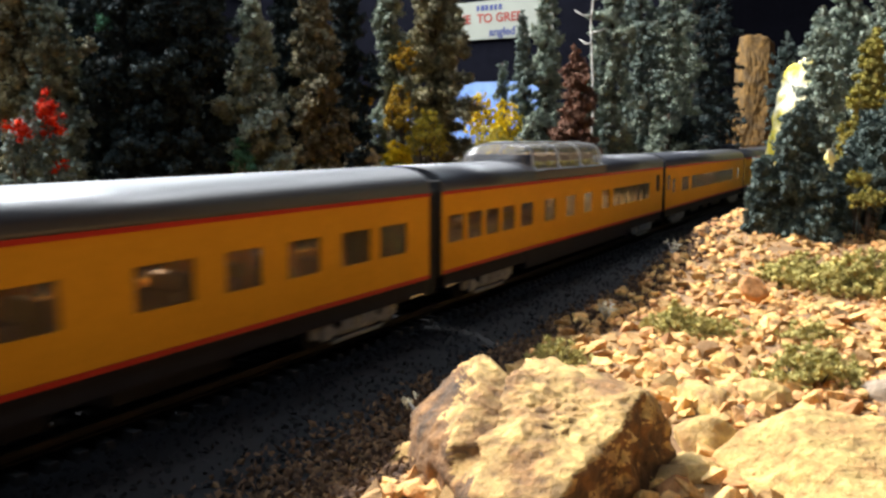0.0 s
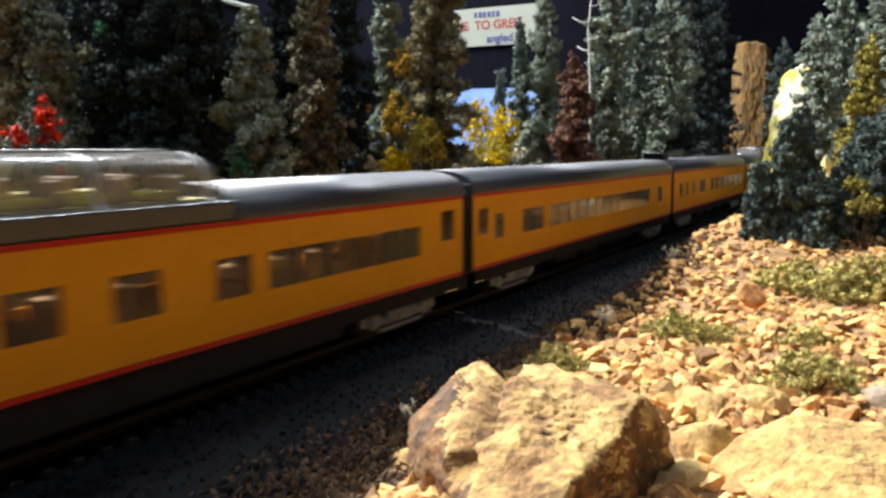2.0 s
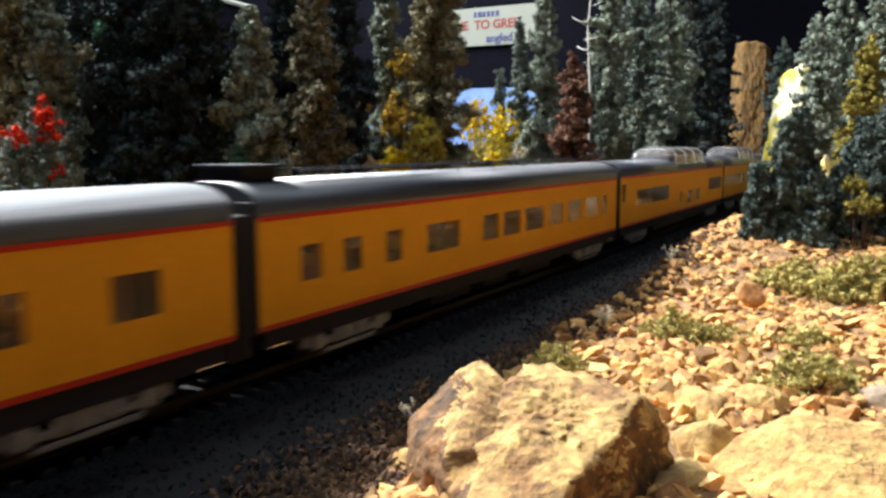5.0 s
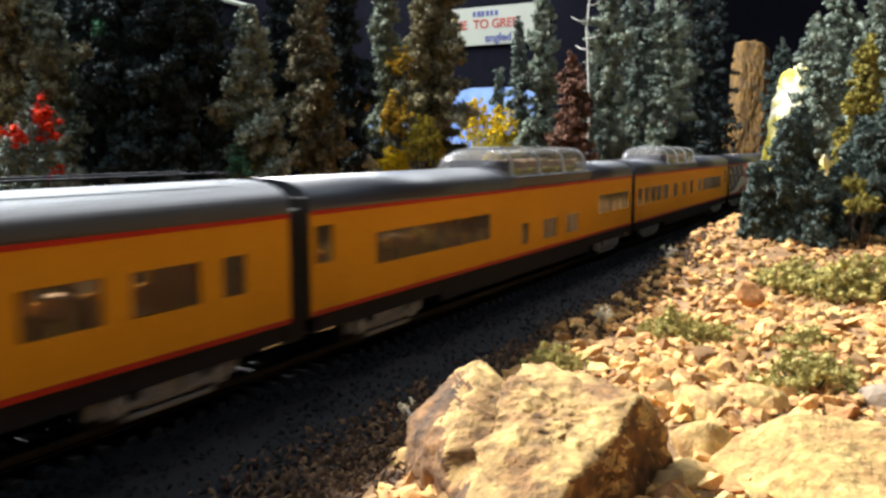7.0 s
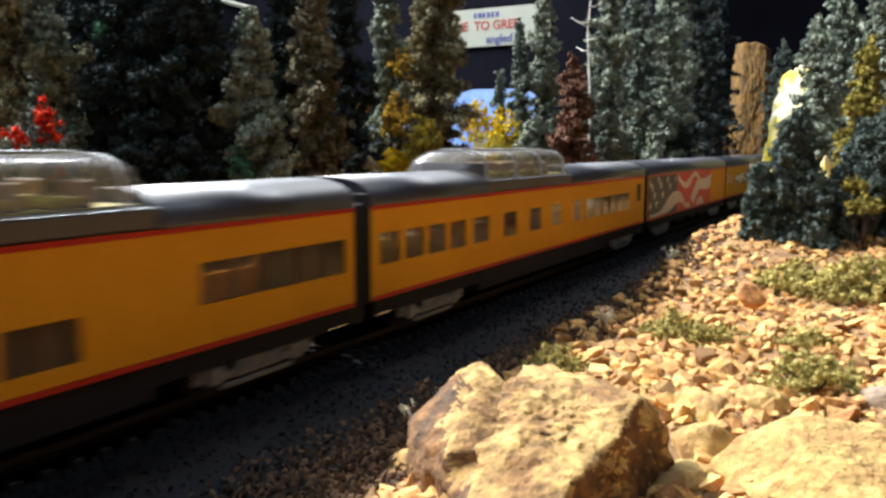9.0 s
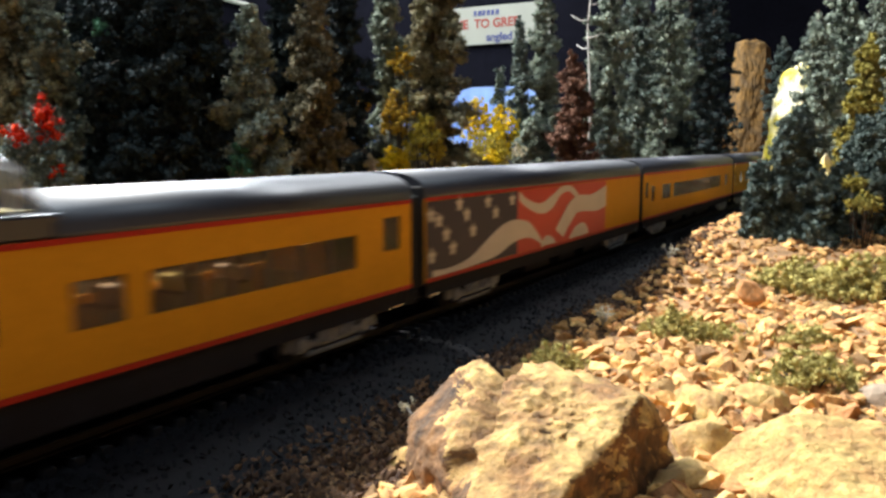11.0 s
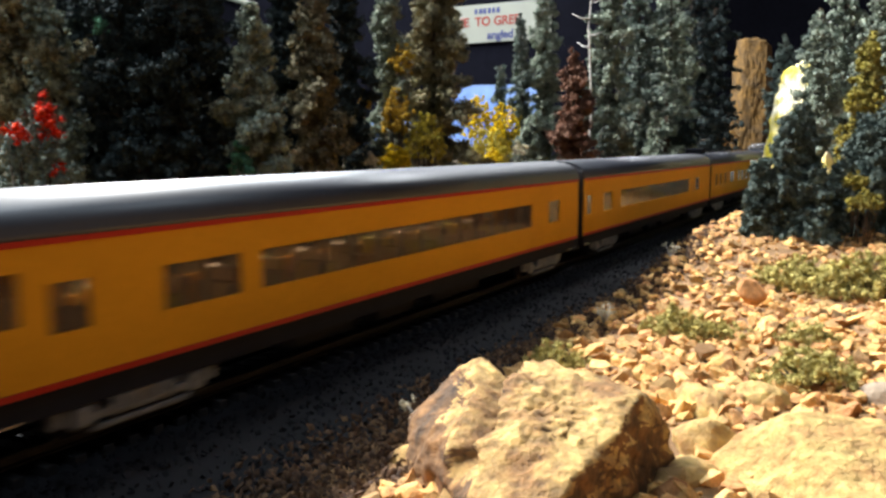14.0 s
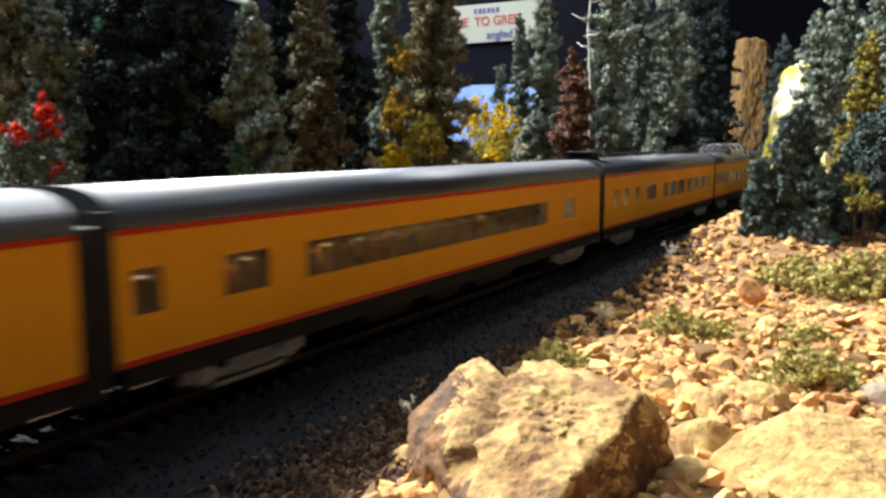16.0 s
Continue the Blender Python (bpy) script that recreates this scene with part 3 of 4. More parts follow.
# label, windows, dome, flag print, skirt, the place of the car's front end along the line at the start, its length over
# couplers, and the length for which its windows are laid out
TRAIN = [
    ("yellow streamlined sleeping car with red stripes and grey roof", SLEEPER, None, False, False, -0.0568, 0.312, 0.312),
    ("yellow dome car with silver-topped dome and grey roof", DOME_LONG, (0.073, 0.183), False, True, 0.2552, 0.3119, 0.3119),
    ("yellow coach with a long strip of windows", COACH, None, False, False, 0.5671, 0.3163, 0.3115),
    ("yellow lounge car with small windows ahead of a window strip", LOUNGE, None, False, False, 0.8834, 0.3096, 0.2980),
    ("yellow dome car with low windows beneath the dome", DOME_LOW, (0.125, 0.234), False, True, 1.1929, 0.3204, 0.3162),
    ("yellow dome car with glazed dome near its front", DOME_LONG, (0.071, 0.173), False, True, 1.5134, 0.3171, 0.3119),
    ("baggage car printed with a waving striped flag and stars", [], None, True, False, 1.8305, 0.2741, 0.2741),
    ("yellow coach with a long strip of tinted windows", COACH, None, False, False, 2.1046, 0.3226, 0.3140),
    ("yellow coach with twelve-window strip and grey roof", HEADER, None, False, False, 2.4271, 0.3235, 0.3191),
    ("yellow lounge car with lit window strip", LOUNGE, None, False, False, 2.7506, 0.3086, 0.2980),
    ("yellow dome car at the train's end with pale dome", DOME_LONG, (0.073, 0.183), False, True, 3.0592, 0.3121, 0.3119)]
# seconds and metres run by the train
RUN = [(0.0, 0.0), (0.5, 0.0711), (1.0, 0.1457), (1.5, 0.2157), (2.0, 0.2858), (2.5, 0.3594), (3.0, 0.4342), (3.5, 0.5051), (4.0, 0.5792),
       (6.5, 0.9354), (7.0, 1.0102), (7.5, 1.0831), (8.0, 1.1571), (8.5, 1.2286), (9.0, 1.3013), (11.5, 1.6599), (12.0, 1.7349), (12.5, 1.8035),
       (13.0, 1.875), (13.5, 1.9468), (14.0, 2.0215), (14.5, 2.092), (15.0, 2.1632), (15.5, 2.2352), (16.0, 2.3098)]
CARS = []
for label, windows, dome, flag, skirt, start, length, design in TRAIN:
    k = length / design
    wins = [(w[0] * k, w[1] * k, *w[2:]) for w in windows if w[1] * k < length - 0.0105]
    if dome:
        dome = (dome[0] * k, dome[1] * k)
    CARS.append((build_car(length, wins, label, dome, flag, skirt), start))


# ---- rocks ----
def rock_mesh(name, seed, half, planes=(), level=4, rough=0.1, mat=BOULDER, extra=7, craggy=0.0, groove=None):
    """A weathered rock: a ball cut by facets, then worn by noise. half: half sizes; planes: (normal, distance) of main facets."""
    rng = random.Random(seed)
    cuts = [(Vector(n).normalized(), d) for n, d in planes]
    for _ in range(extra):
        n = Vector((rng.gauss(0, 1), rng.gauss(0, 1), rng.gauss(0, 1))).normalized()
        cuts.append((n, rng.uniform(0.78, 0.98)))
    bm = bmesh.new()
    bmesh.ops.create_icosphere(bm, subdivisions=level, radius=1.0)
    off = Vector((seed * 3.1, seed * 1.7, -seed * 2.3))
    for v in bm.verts:
        d = v.co.normalized()
        r = 1.12 if extra else 2.0
        for n, dist in cuts:
            k = d.dot(n)
            if k > 0.05:
                r = min(r, dist / k)
        p = Vector((d.x * r * half[0], d.y * r * half[1], d.z * r * half[2]))
        size = min(half)
        q = p / size
        wear = noise.fractal(q * 2.2 + off, 0.9, 2.1, 5)
        chip = abs(noise.noise(q * 7.0 + off * 2)) + 0.5 * abs(noise.noise(q * 15.0 + off))
        ledge = craggy * (0.5 - abs((q.z * 3.2 + 0.8 * noise.noise(q * 1.5 + off)) % 1.0 - 0.5))
        if groove:
            away = (q - Vector(groove[0])).dot(Vector(groove[1]).normalized()) + 0.10 * noise.noise(q * 3.0 + off)
            ledge -= groove[2] * max(0.0, 1 - abs(away) / 0.10) * max(0.0, min(1.0, (q.z - groove[3]) * 4))
        v.co = p + d * size * (rough * (0.55 * wear - 0.45 * (0.45 - chip)) + ledge)
    me = from_bm(name, bm, mat, True)
    return me


def put_rock(name, seed, where, half, turn, label, mat=BOULDER, planes=(), level=4, rough=0.1, craggy=0.0, extra=7, groove=None):
    ob = new(name, rock_mesh(name, seed, half, planes, level, rough, mat, extra, craggy, groove))
    ob.matrix_world = pose(*where, *turn)
    return tagged(ob, label, "rock")


def facets(corners, centre):
    """Facet planes of the block with these corners, seen from its centre."""
    bm = bmesh.new()
    for p in corners:
        bm.verts.new(Vector(p) - Vector(centre))
    bmesh.ops.convex_hull(bm, input=bm.verts)
    out = [(tuple(f.normal), f.normal.dot(f.calc_center_median())) for f in bm.faces if len(f.verts) == 3]
    bm.free()
    return [(n, abs(d)) for n, d in out] if out else []


# the large boulder: a split block with a broad sloping face, an undercut corner and a steep flank, its corners fitted
# to the camera's view
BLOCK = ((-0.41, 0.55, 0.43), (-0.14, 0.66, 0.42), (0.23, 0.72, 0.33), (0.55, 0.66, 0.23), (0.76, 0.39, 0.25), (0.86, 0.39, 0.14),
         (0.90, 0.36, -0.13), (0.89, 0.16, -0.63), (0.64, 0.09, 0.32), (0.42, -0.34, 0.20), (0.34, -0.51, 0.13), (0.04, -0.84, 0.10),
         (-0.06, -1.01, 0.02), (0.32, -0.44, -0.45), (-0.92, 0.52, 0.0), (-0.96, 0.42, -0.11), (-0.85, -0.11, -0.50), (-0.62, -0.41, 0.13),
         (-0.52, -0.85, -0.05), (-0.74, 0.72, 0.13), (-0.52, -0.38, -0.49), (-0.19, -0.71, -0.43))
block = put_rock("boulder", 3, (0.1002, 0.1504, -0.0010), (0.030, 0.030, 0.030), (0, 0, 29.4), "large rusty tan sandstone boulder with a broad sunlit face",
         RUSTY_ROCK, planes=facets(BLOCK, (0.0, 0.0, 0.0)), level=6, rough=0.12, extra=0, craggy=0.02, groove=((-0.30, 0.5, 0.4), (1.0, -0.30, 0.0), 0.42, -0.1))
# its broken face is pale; its flanks are rusty brown with their shade painted in
block.data.materials.append(SHADED_FLANK)
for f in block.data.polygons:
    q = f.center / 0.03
    facing_up = f.normal.dot(Vector((0.02, -0.23, 0.97))) + 0.35 * noise.noise(q * 2.6) + 0.06 * noise.noise(q * 7.0)
    f.material_index = 1 if facing_up < 0.5 - 1.5 * min(0.0, q.x + 0.42) else 0
put_rock("boulder", 8, (0.1600, 0.178, -0.0140), (0.032, 0.026, 0.0185), (0, 0, 24), "flat pale yellow sandstone boulder lying in the rubble",
         planes=(((0.05, -0.3, 0.95), 0.7), ((-0.8, -0.3, 0.4), 0.74)), level=6, rough=0.08)
put_rock("rock", 12, (0.1235, 0.190, -0.0105), (0.0085, 0.007, 0.0062), (0, 0, 40), "bright angular sandstone rock between two boulders", level=4)
put_rock("rock", 13, (0.1585, 0.240, -0.009), (0.010, 0.007, 0.0055), (0, 0, 10), "grey-brown smooth rock in the rubble", GREY_ROCK, level=4)
put_rock("rock", 14, (0.1045, 0.360, -0.0015), (0.0065, 0.0055, 0.0055), (0, 0, 70), "orange-tan angular rock standing in the rubble", ORANGE_ROCK,
         planes=(((-0.6, -0.6, 0.5), 0.5), ((0.7, -0.5, 0.5), 0.55), ((0.0, -0.3, 0.95), 0.7)), level=4, rough=0.05, extra=5)
put_rock("rock", 15, (0.124, 0.172, -0.0125), (0.009, 0.006, 0.0055), (0, 0, 80), "brown sandstone rock beside the boulder", level=4)
put_rock("rock", 16, (0.1165, 0.216, -0.0095), (0.0095, 0.007, 0.0055), (0, 0, 130), "tan sandstone rock with a dark shaded side", level=4)
put_rock("rock", 17, (0.1285, 0.227, -0.009), (0.008, 0.006, 0.0050), (0, 0, 15), "tan sandstone rock in the rubble", level=4)
put_rock("rock", 19, (0.0700, 0.150, -0.0115), (0.0060, 0.005, 0.0045), (0, 0, 15), "brown rock at the foot of the boulder", level=3)
put_rock("rock_pillar", 26, (-0.093, 1.5, 0.09), (0.031, 0.038, 0.245), (0, 0, 12), "tall ochre rock pillar behind the railway line", CLIFF,
         planes=(((0.95, -0.3, 0.0), 0.78), ((-0.9, -0.4, 0.0), 0.8), ((0.1, -0.95, 0.0), 0.72), ((0.0, 0.0, 1.0), 0.565), ((0.06, 0.0, 0.998), 0.575)),
         level=6, rough=0.20, craggy=0.10)
put_rock("rock_outcrop", 23, (0.033, 0.995, 0.03), (0.0225, 0.028, 0.197), (0, 9, 30), "pale rock outcrop streaked with bright yellow lichen", LICHEN,
         planes=(((-0.95, -0.3, 0.1), 0.8), ((0.2, -0.95, 0.1), 0.72), ((-0.10, 0.0, 0.995), 0.60), ((0.08, 0.0, 0.996), 0.61)), level=6, rough=0.34, craggy=0.14)

put_rock("rock", 27, (0.102, 0.678, 0.016), (0.0065, 0.0065, 0.033), (0, 0, 30), "pale cream rock standing behind bushy firs", LICHEN, level=5, rough=0.25)


def chip_points(rng, size):
    """The corners of a broken stone chip."""
    pts = []
    for _ in range(11):
        d = Vector((rng.gauss(0, 1), rng.gauss(0, 1), rng.gauss(0, 1))).normalized()
        pts.append(Vector((d.x * size * rng.uniform(0.9, 1.35), d.y * size * rng.uniform(0.7, 1.1), d.z * size * rng.uniform(0.45, 0.85))))
    return pts


def chip_mesh(rng, size):
    bm = bmesh.new()
    for p in chip_points(rng, size):
        bm.verts.new(p)
    res = bmesh.ops.convex_hull(bm, input=bm.verts)
    bmesh.ops.delete(bm, geom=[g for g in res["geom_interior"] if isinstance(g, bmesh.types.BMVert)], context="VERTS")
    return from_bm("stone", bm, STONE)


def bank_spot(rng):
    """A random place on the rubble bank."""
    while True:
        y = 0.08 + 0.72 * rng.random() ** 1.3
        x = rng.uniform(0.047 + max(0.0, 0.046 * (1 - y / 0.30)), 0.24)
        if x < 0.055 and rng.random() < 0.4:
            continue
        if ((x - 0.0905) / 0.034) ** 2 + ((y - 0.178) / 0.028) ** 2 < 0.8 or (x - 0.162) ** 2 + y ** 2 < 0.05 ** 2:
            continue
        return x, y


def scatter_stones():
    rng = random.Random(4)
    kinds = [chip_mesh(rng, 1.0) for _ in range(16)]
    for k in range(295):
        x, y = bank_spot(rng)
        if y > 0.55:
            y *= 0.6
        s = (0.0027 + 0.0030 * rng.random() ** 2) * (0.85 if y > 0.34 else 1.0)
        ob = new("stone", rng.choice(kinds))
        ob.matrix_world = pose(x, y, float(ground_height(x, y)) + s * rng.uniform(0.15, 0.5), rng.uniform(-38, 38), rng.uniform(-38, 38), rng.uniform(0, 360))
        ob.scale = (s, s * rng.uniform(0.75, 1.1), s * rng.uniform(0.6, 1.05))
        tagged(ob, "angular tan sandstone chip lying in the rubble", "stone", "rubble stones")
    # the smaller chips, as one heap
    bases = []
    for me in kinds:
        v = np.array([q.co[:] for q in me.vertices])
        bases.append((v, [tuple(f.vertices) for f in me.polygons]))
    verts, faces, count = [], [], 0
    for k in range(11000):
        x, y = bank_spot(rng)
        s = (0.0009 + 0.0030 * rng.random() ** 1.6) * (0.85 if y > 0.34 else 1.0)
        v, f = bases[k % 16]
        m = np.array(pose(0, 0, 0, rng.uniform(-40, 40), rng.uniform(-40, 40), rng.uniform(0, 360)).to_3x3()) * s
        z = float(ground_height(x, y)) + s * rng.uniform(0.05, 0.5)
        verts.append(v @ m.T + (x, y, z))
        faces += [tuple(i + count for i in q) for q in f]
        count += len(v)
    heap = new("gravel", mesh("gravel", np.concatenate(verts).tolist(), faces, STONE_BITS))
    tagged(heap, "small broken tan sandstone gravel on the bank", "gravel", kind="stuff")
    # dark ballast grains beside and between the ties
    octa = np.array([(1, 0, 0), (-1, 0, 0), (0, 1, 0), (0, -1, 0), (0, 0, 1), (0, 0, -1)], float)
    tri = [(0, 2, 4), (2, 1, 4), (1, 3, 4), (3, 0, 4), (2, 0, 5), (1, 2, 5), (3, 1, 5), (0, 3, 5)]
    r = np.random.RandomState(9)
    n = 16000
    x = r.uniform(-0.03, 0.05, n)
    y = 0.03 + 1.0 * r.uniform(0, 1, n) ** 1.6
    z = ground_height(x, y) + r.uniform(0, 0.0008, n)
    size = r.uniform(0.0003, 0.0009, n)
    turn = r.normal(0, 1, (n, 3, 3))
    turn /= np.linalg.norm(turn, axis=2, keepdims=True)
    v = np.einsum("ki,nij->nkj", octa, turn) * size[:, None, None] + np.stack([x, y, z], 1)[:, None, :]
    f = (np.array(tri)[None] + 6 * np.arange(n)[:, None, None]).reshape(-1, 3)
    tagged(new("ballast", mesh("ballast", v.reshape(-1, 3).tolist(), f.tolist(), BALLAST)), "fine dark grey ballast grains along the track", "ballast", kind="stuff")
    n = 11000
    y = 0.06 + 0.5 * r.uniform(0, 1, n) ** 1.7
    # litter, widened near the boulder to paint in the train's shade as well
    x = 0.040 + (0.028 + 0.018 * np.clip((0.2 - y) / 0.08, 0, 1)) * r.beta(2.2, 2.0, n)
    z = ground_height(x, y) + r.uniform(0, 0.0012, n)
    size = r.uniform(0.0004, 0.0016, n)
    turn = np.linalg.qr(r.normal(0, 1, (n, 3, 3)))[0]
    v = np.einsum("ki,nij->nkj", octa * np.array([1.0, 0.6, 0.25]), turn) * size[:, None, None] + np.stack([x, y, z], 1)[:, None, :]
    f = (np.array(tri)[None] + 6 * np.arange(n)[:, None, None]).reshape(-1, 3)
    tagged(new("leaf_litter", mesh("leaf_litter", v.reshape(-1, 3).tolist(), f.tolist(), LITTER)), "brown leaf litter at the edge of the ballast", "leaf litter", kind="stuff")


scatter_stones()


# ---- trees and shrubs ----
def lumpy_ball():
    """A coarse ball, corners and faces, for foliage tufts."""
    bm = bmesh.new()
    bmesh.ops.create_icosphere(bm, subdivisions=1, radius=1.0)
    out = np.array([v.co[:] for v in bm.verts]), np.array([[v.index for v in f.verts] for f in bm.faces])
    bm.free()
    return out


BALL_V, BALL_F = lumpy_ball()
FLAKE = np.array([(0, 1.0, 0), (0.87, -0.5, 0.15), (-0.87, -0.5, -0.15)])


def clumps(name, centres, sizes, mat, seed, flakes=40, flake=0.0012):
    """Foam foliage: ragged tufts with loose flakes around them, as one crown."""
    r = np.random.RandomState(seed)
    c, q = np.asarray(centres), np.asarray(sizes)
    n, nv = len(c), len(BALL_V)
    turn = np.linalg.qr(r.normal(0, 1, (n, 3, 3)))[0]
    stretch = r.uniform(0.6, 1.2, (n, 1, 3))
    core = np.einsum("ki,nij->nkj", BALL_V, turn) * stretch * r.uniform(0.45, 1.15, (n, nv, 1)) * q[:, None, None] + c[:, None, :]
    core_f = BALL_F[None] + nv * np.arange(n)[:, None, None]
    m = n * flakes
    way = r.normal(0, 1, (m, 3))
    way /= np.linalg.norm(way, axis=1, keepdims=True)
    home = np.repeat(c, flakes, 0) + way * (np.repeat(q, flakes) * r.uniform(0.6, 1.5, m))[:, None]
    turn = np.linalg.qr(r.normal(0, 1, (m, 3, 3)))[0]
    bits = np.einsum("ki,nij->nkj", FLAKE, turn) * (flake * r.uniform(0.4, 1.3, m))[:, None, None] + home[:, None, :]
    bits_f = np.arange(3)[None] + n * nv + 3 * np.arange(m)[:, None]
    v = np.concatenate([core.reshape(-1, 3), bits.reshape(-1, 3)])
    f = np.concatenate([core_f.reshape(-1, 3), bits_f])
    me = bpy.data.meshes.new(name)
    me.vertices.add(len(v))
    me.vertices.foreach_set("co", v.astype(np.float32).ravel())
    me.loops.add(3 * len(f))
    me.loops.foreach_set("vertex_index", f.astype(np.int32).ravel())
    me.polygons.add(len(f))
    me.polygons.foreach_set("loop_start", np.arange(0, 3 * len(f), 3, dtype=np.int32))
    me.update(calc_edges=True)
    me.materials.append(mat)
    return me


def conifer(label, where, height, radius, mat, seed, tufts=900, bare=0.03, taper=0.8, grain=0.0025, column=0.45, name="fir_tree"):
    """A model conifer: tapered trunk, uneven boughs grouped in ragged masses, crown of foam tufts with gaps."""
    rng = random.Random(seed)
    r = np.random.RandomState(seed)
    tree = tagged(new(name), label, "tree")
    gz = float(ground_height(where[0], where[1])) - 0.001
    tree.location = (where[0], where[1], gz)
    lean = (rng.uniform(-0.03, 0.03) * height, rng.uniform(-0.03, 0.03) * height)
    pts = [(lean[0] * t * t, lean[1] * t * t, height * t) for t in (0, 0.25, 0.5, 0.75, 1.0)]
    rad = [0.018 * height * (1 - 0.9 * t) + 0.0003 for t in (0, 0.25, 0.5, 0.75, 1.0)]
    part("trunk", mesh("trunk", *tube(pts, rad, 7), BARK, True), tree, "thin brown trunk")
    limbs, ends, weights = [], [], []
    count = int(60 + height * 420)
    for k in range(count):
        t = bare + (0.985 - bare) * (k + rng.random()) / count
        a = k * 2.399 + rng.uniform(-0.5, 0.5)
        mass = noise.noise(Vector((1.1 * math.cos(a) + seed, 1.1 * math.sin(a), height * t / 0.022)))
        reach = 1.25 * radius * (column + (1 - column) * (1 - t) ** taper) * (1 - t ** 6) * rng.uniform(0.7, 1.1) * max(0.3, 0.85 + 0.75 * mass)
        base = Vector((lean[0] * t * t, lean[1] * t * t, height * t))
        tip = base + Vector((math.cos(a) * reach, math.sin(a) * reach, reach * rng.uniform(-0.35, 0.25)))
        limbs.append(tube([base, (base + tip) / 2 + Vector((0, 0, 0.08 * reach)), tip], [0.0007, 0.0005, 0.0002], 4))
        ends.append((base, tip))
        weights.append(max(reach, 0.002))
    part("branchwork", mesh("branchwork", *merged(limbs), BARK, True), tree, "thin brown branches")
    step = sum(weights) / tufts
    centres, sizes = [], []
    for (base, tip), w in zip(ends, weights):
        b, q = np.array(base), np.array(tip)
        n = max(1, int(w / step + r.rand()))
        for k in range(n):
            t = ((k + 0.35 + 0.65 * r.rand()) / n) ** 0.7
            centres.append(b + (q - b) * t + r.normal(0, 0.0016, 3))
            sizes.append(grain * r.uniform(0.6, 1.3) * (0.8 + 0.4 * min(1.0, w / 0.03)))
    part("crown", clumps("crown", centres, sizes, mat, seed), tree)
    return tree


def shrub(label, where, half, mat, seed, grains=900, grain=0.0012, name="shrub", base=0.0, stem=True, spread=0.0030):
    """A low clump of foam foliage on a few twigs."""
    rng, r = random.Random(seed), np.random.RandomState(seed)
    ob = tagged(new(name), label, "shrub")
    z = float(ground_height(where[0], where[1])) - 0.0008
    ob.location = (where[0], where[1], z)
    tufts = max(6, int(grains / 9))
    centres, sizes, twigs = [], [], []
    for k in range(tufts):
        a, q = rng.uniform(0, 6.28), math.sqrt(rng.random())
        h = rng.random() ** 0.8 * (1 - 0.6 * q * q)
        c = np.array((half[0] * q * math.cos(a), half[1] * q * math.sin(a), half[2] * (base + (1 - base) * h) + 0.0008))
        if stem and k % 9 == 0:
            twigs.append(tube([(c[0] * 0.3, c[1] * 0.3, 0), (c[0] * 0.7, c[1] * 0.7, c[2] * 0.6), tuple(c)], [0.0005, 0.0003, 0.0002], 4))
        c = c + r.normal(0, 1, 3) * spread * 0.5
        c[2] = abs(c[2])
        centres.append(c)
        sizes.append(r.uniform(0.6, 1.4) * grain * 1.25)
    if twigs:
        part("stem", mesh("stem", *merged(twigs), BARK, True), ob)
    part("foliage", clumps("foliage", centres, sizes, mat, seed, 46, grain * 0.42), ob)
    return ob


# forest behind the line
conifer("tall brown-grey model fir at the forest edge", (-0.228, 0.262), 0.141, 0.0142, OLIVE, 30, 900)
conifer("tall grey-green model fir with reddish sprigs", (-0.214, 0.275), 0.143, 0.0157, GREY_FIR, 31, 1000)
conifer("green model fir coloured as in deep shade", (-0.234, 0.316), 0.177, 0.0227, SHADED_FIR, 32, 900)
conifer("green model fir coloured as in deep shade", (-0.193, 0.305), 0.176, 0.0234, SHADED_FIR, 33, 1100)
conifer("green model fir coloured as in deep shade", (-0.165, 0.309), 0.176, 0.0242, SHADED_FIR, 34, 1200)
conifer("green model fir with ragged crown, coloured as in shade", (-0.175, 0.338), 0.163, 0.0170, SHADED_FIR, 35, 900)
conifer("green model fir at the back, coloured as in shade", (-0.260, 0.381), 0.212, 0.0413, SHADED_FIR, 36, 1000)
conifer("green model fir at the back, coloured as in shade", (-0.322, 0.346), 0.204, 0.0391, SHADED_FIR, 26, 1000)
conifer("grey-green model fir with lit edge", (-0.143, 0.339), 0.134, 0.0201, GREY_FIR, 37, 1500)
conifer("brown-green model fir coloured as in shade", (-0.184, 0.413), 0.195, 0.0145, SHADED_FIR, 29, 900)
conifer("brown-green model fir with ragged crown", (-0.150, 0.398), 0.165, 0.0185, BROWN_FIR, 38, 1200)
conifer("brown-green model fir coloured as in shade", (-0.169, 0.456), 0.204, 0.0180, SHADED_FIR, 39, 1000)
conifer("slim grey-green model spruce", (-0.166, 0.504), 0.185, 0.0164, GREY_FIR, 41, 1000)
conifer("olive-brown model spruce with dense crown", (-0.171, 0.570), 0.213, 0.0446, OLIVE, 40, 2200)
conifer("small slim grey-green fir", (-0.194, 0.741), 0.131, 0.0086, FIR, 42, 350)
conifer("slim blue-green model fir", (-0.167, 0.733), 0.179, 0.0116, FIR, 43, 600)
conifer("slim grey-green model fir with layered limbs", (-0.158, 0.761), 0.216, 0.0225, GREY_FIR, 44, 1000)
conifer("small grey-green fir at the forest edge", (-0.149, 0.709), 0.086, 0.0174, GREY_FIR, 53, 450)
conifer("small rust-brown dead fir", (-0.096, 0.681), 0.143, 0.0162, RUST, 45, 750, column=0.8)
conifer("grey-green model fir with clumped limbs", (-0.106, 0.791), 0.234, 0.0304, GREY_FIR, 46, 1200)
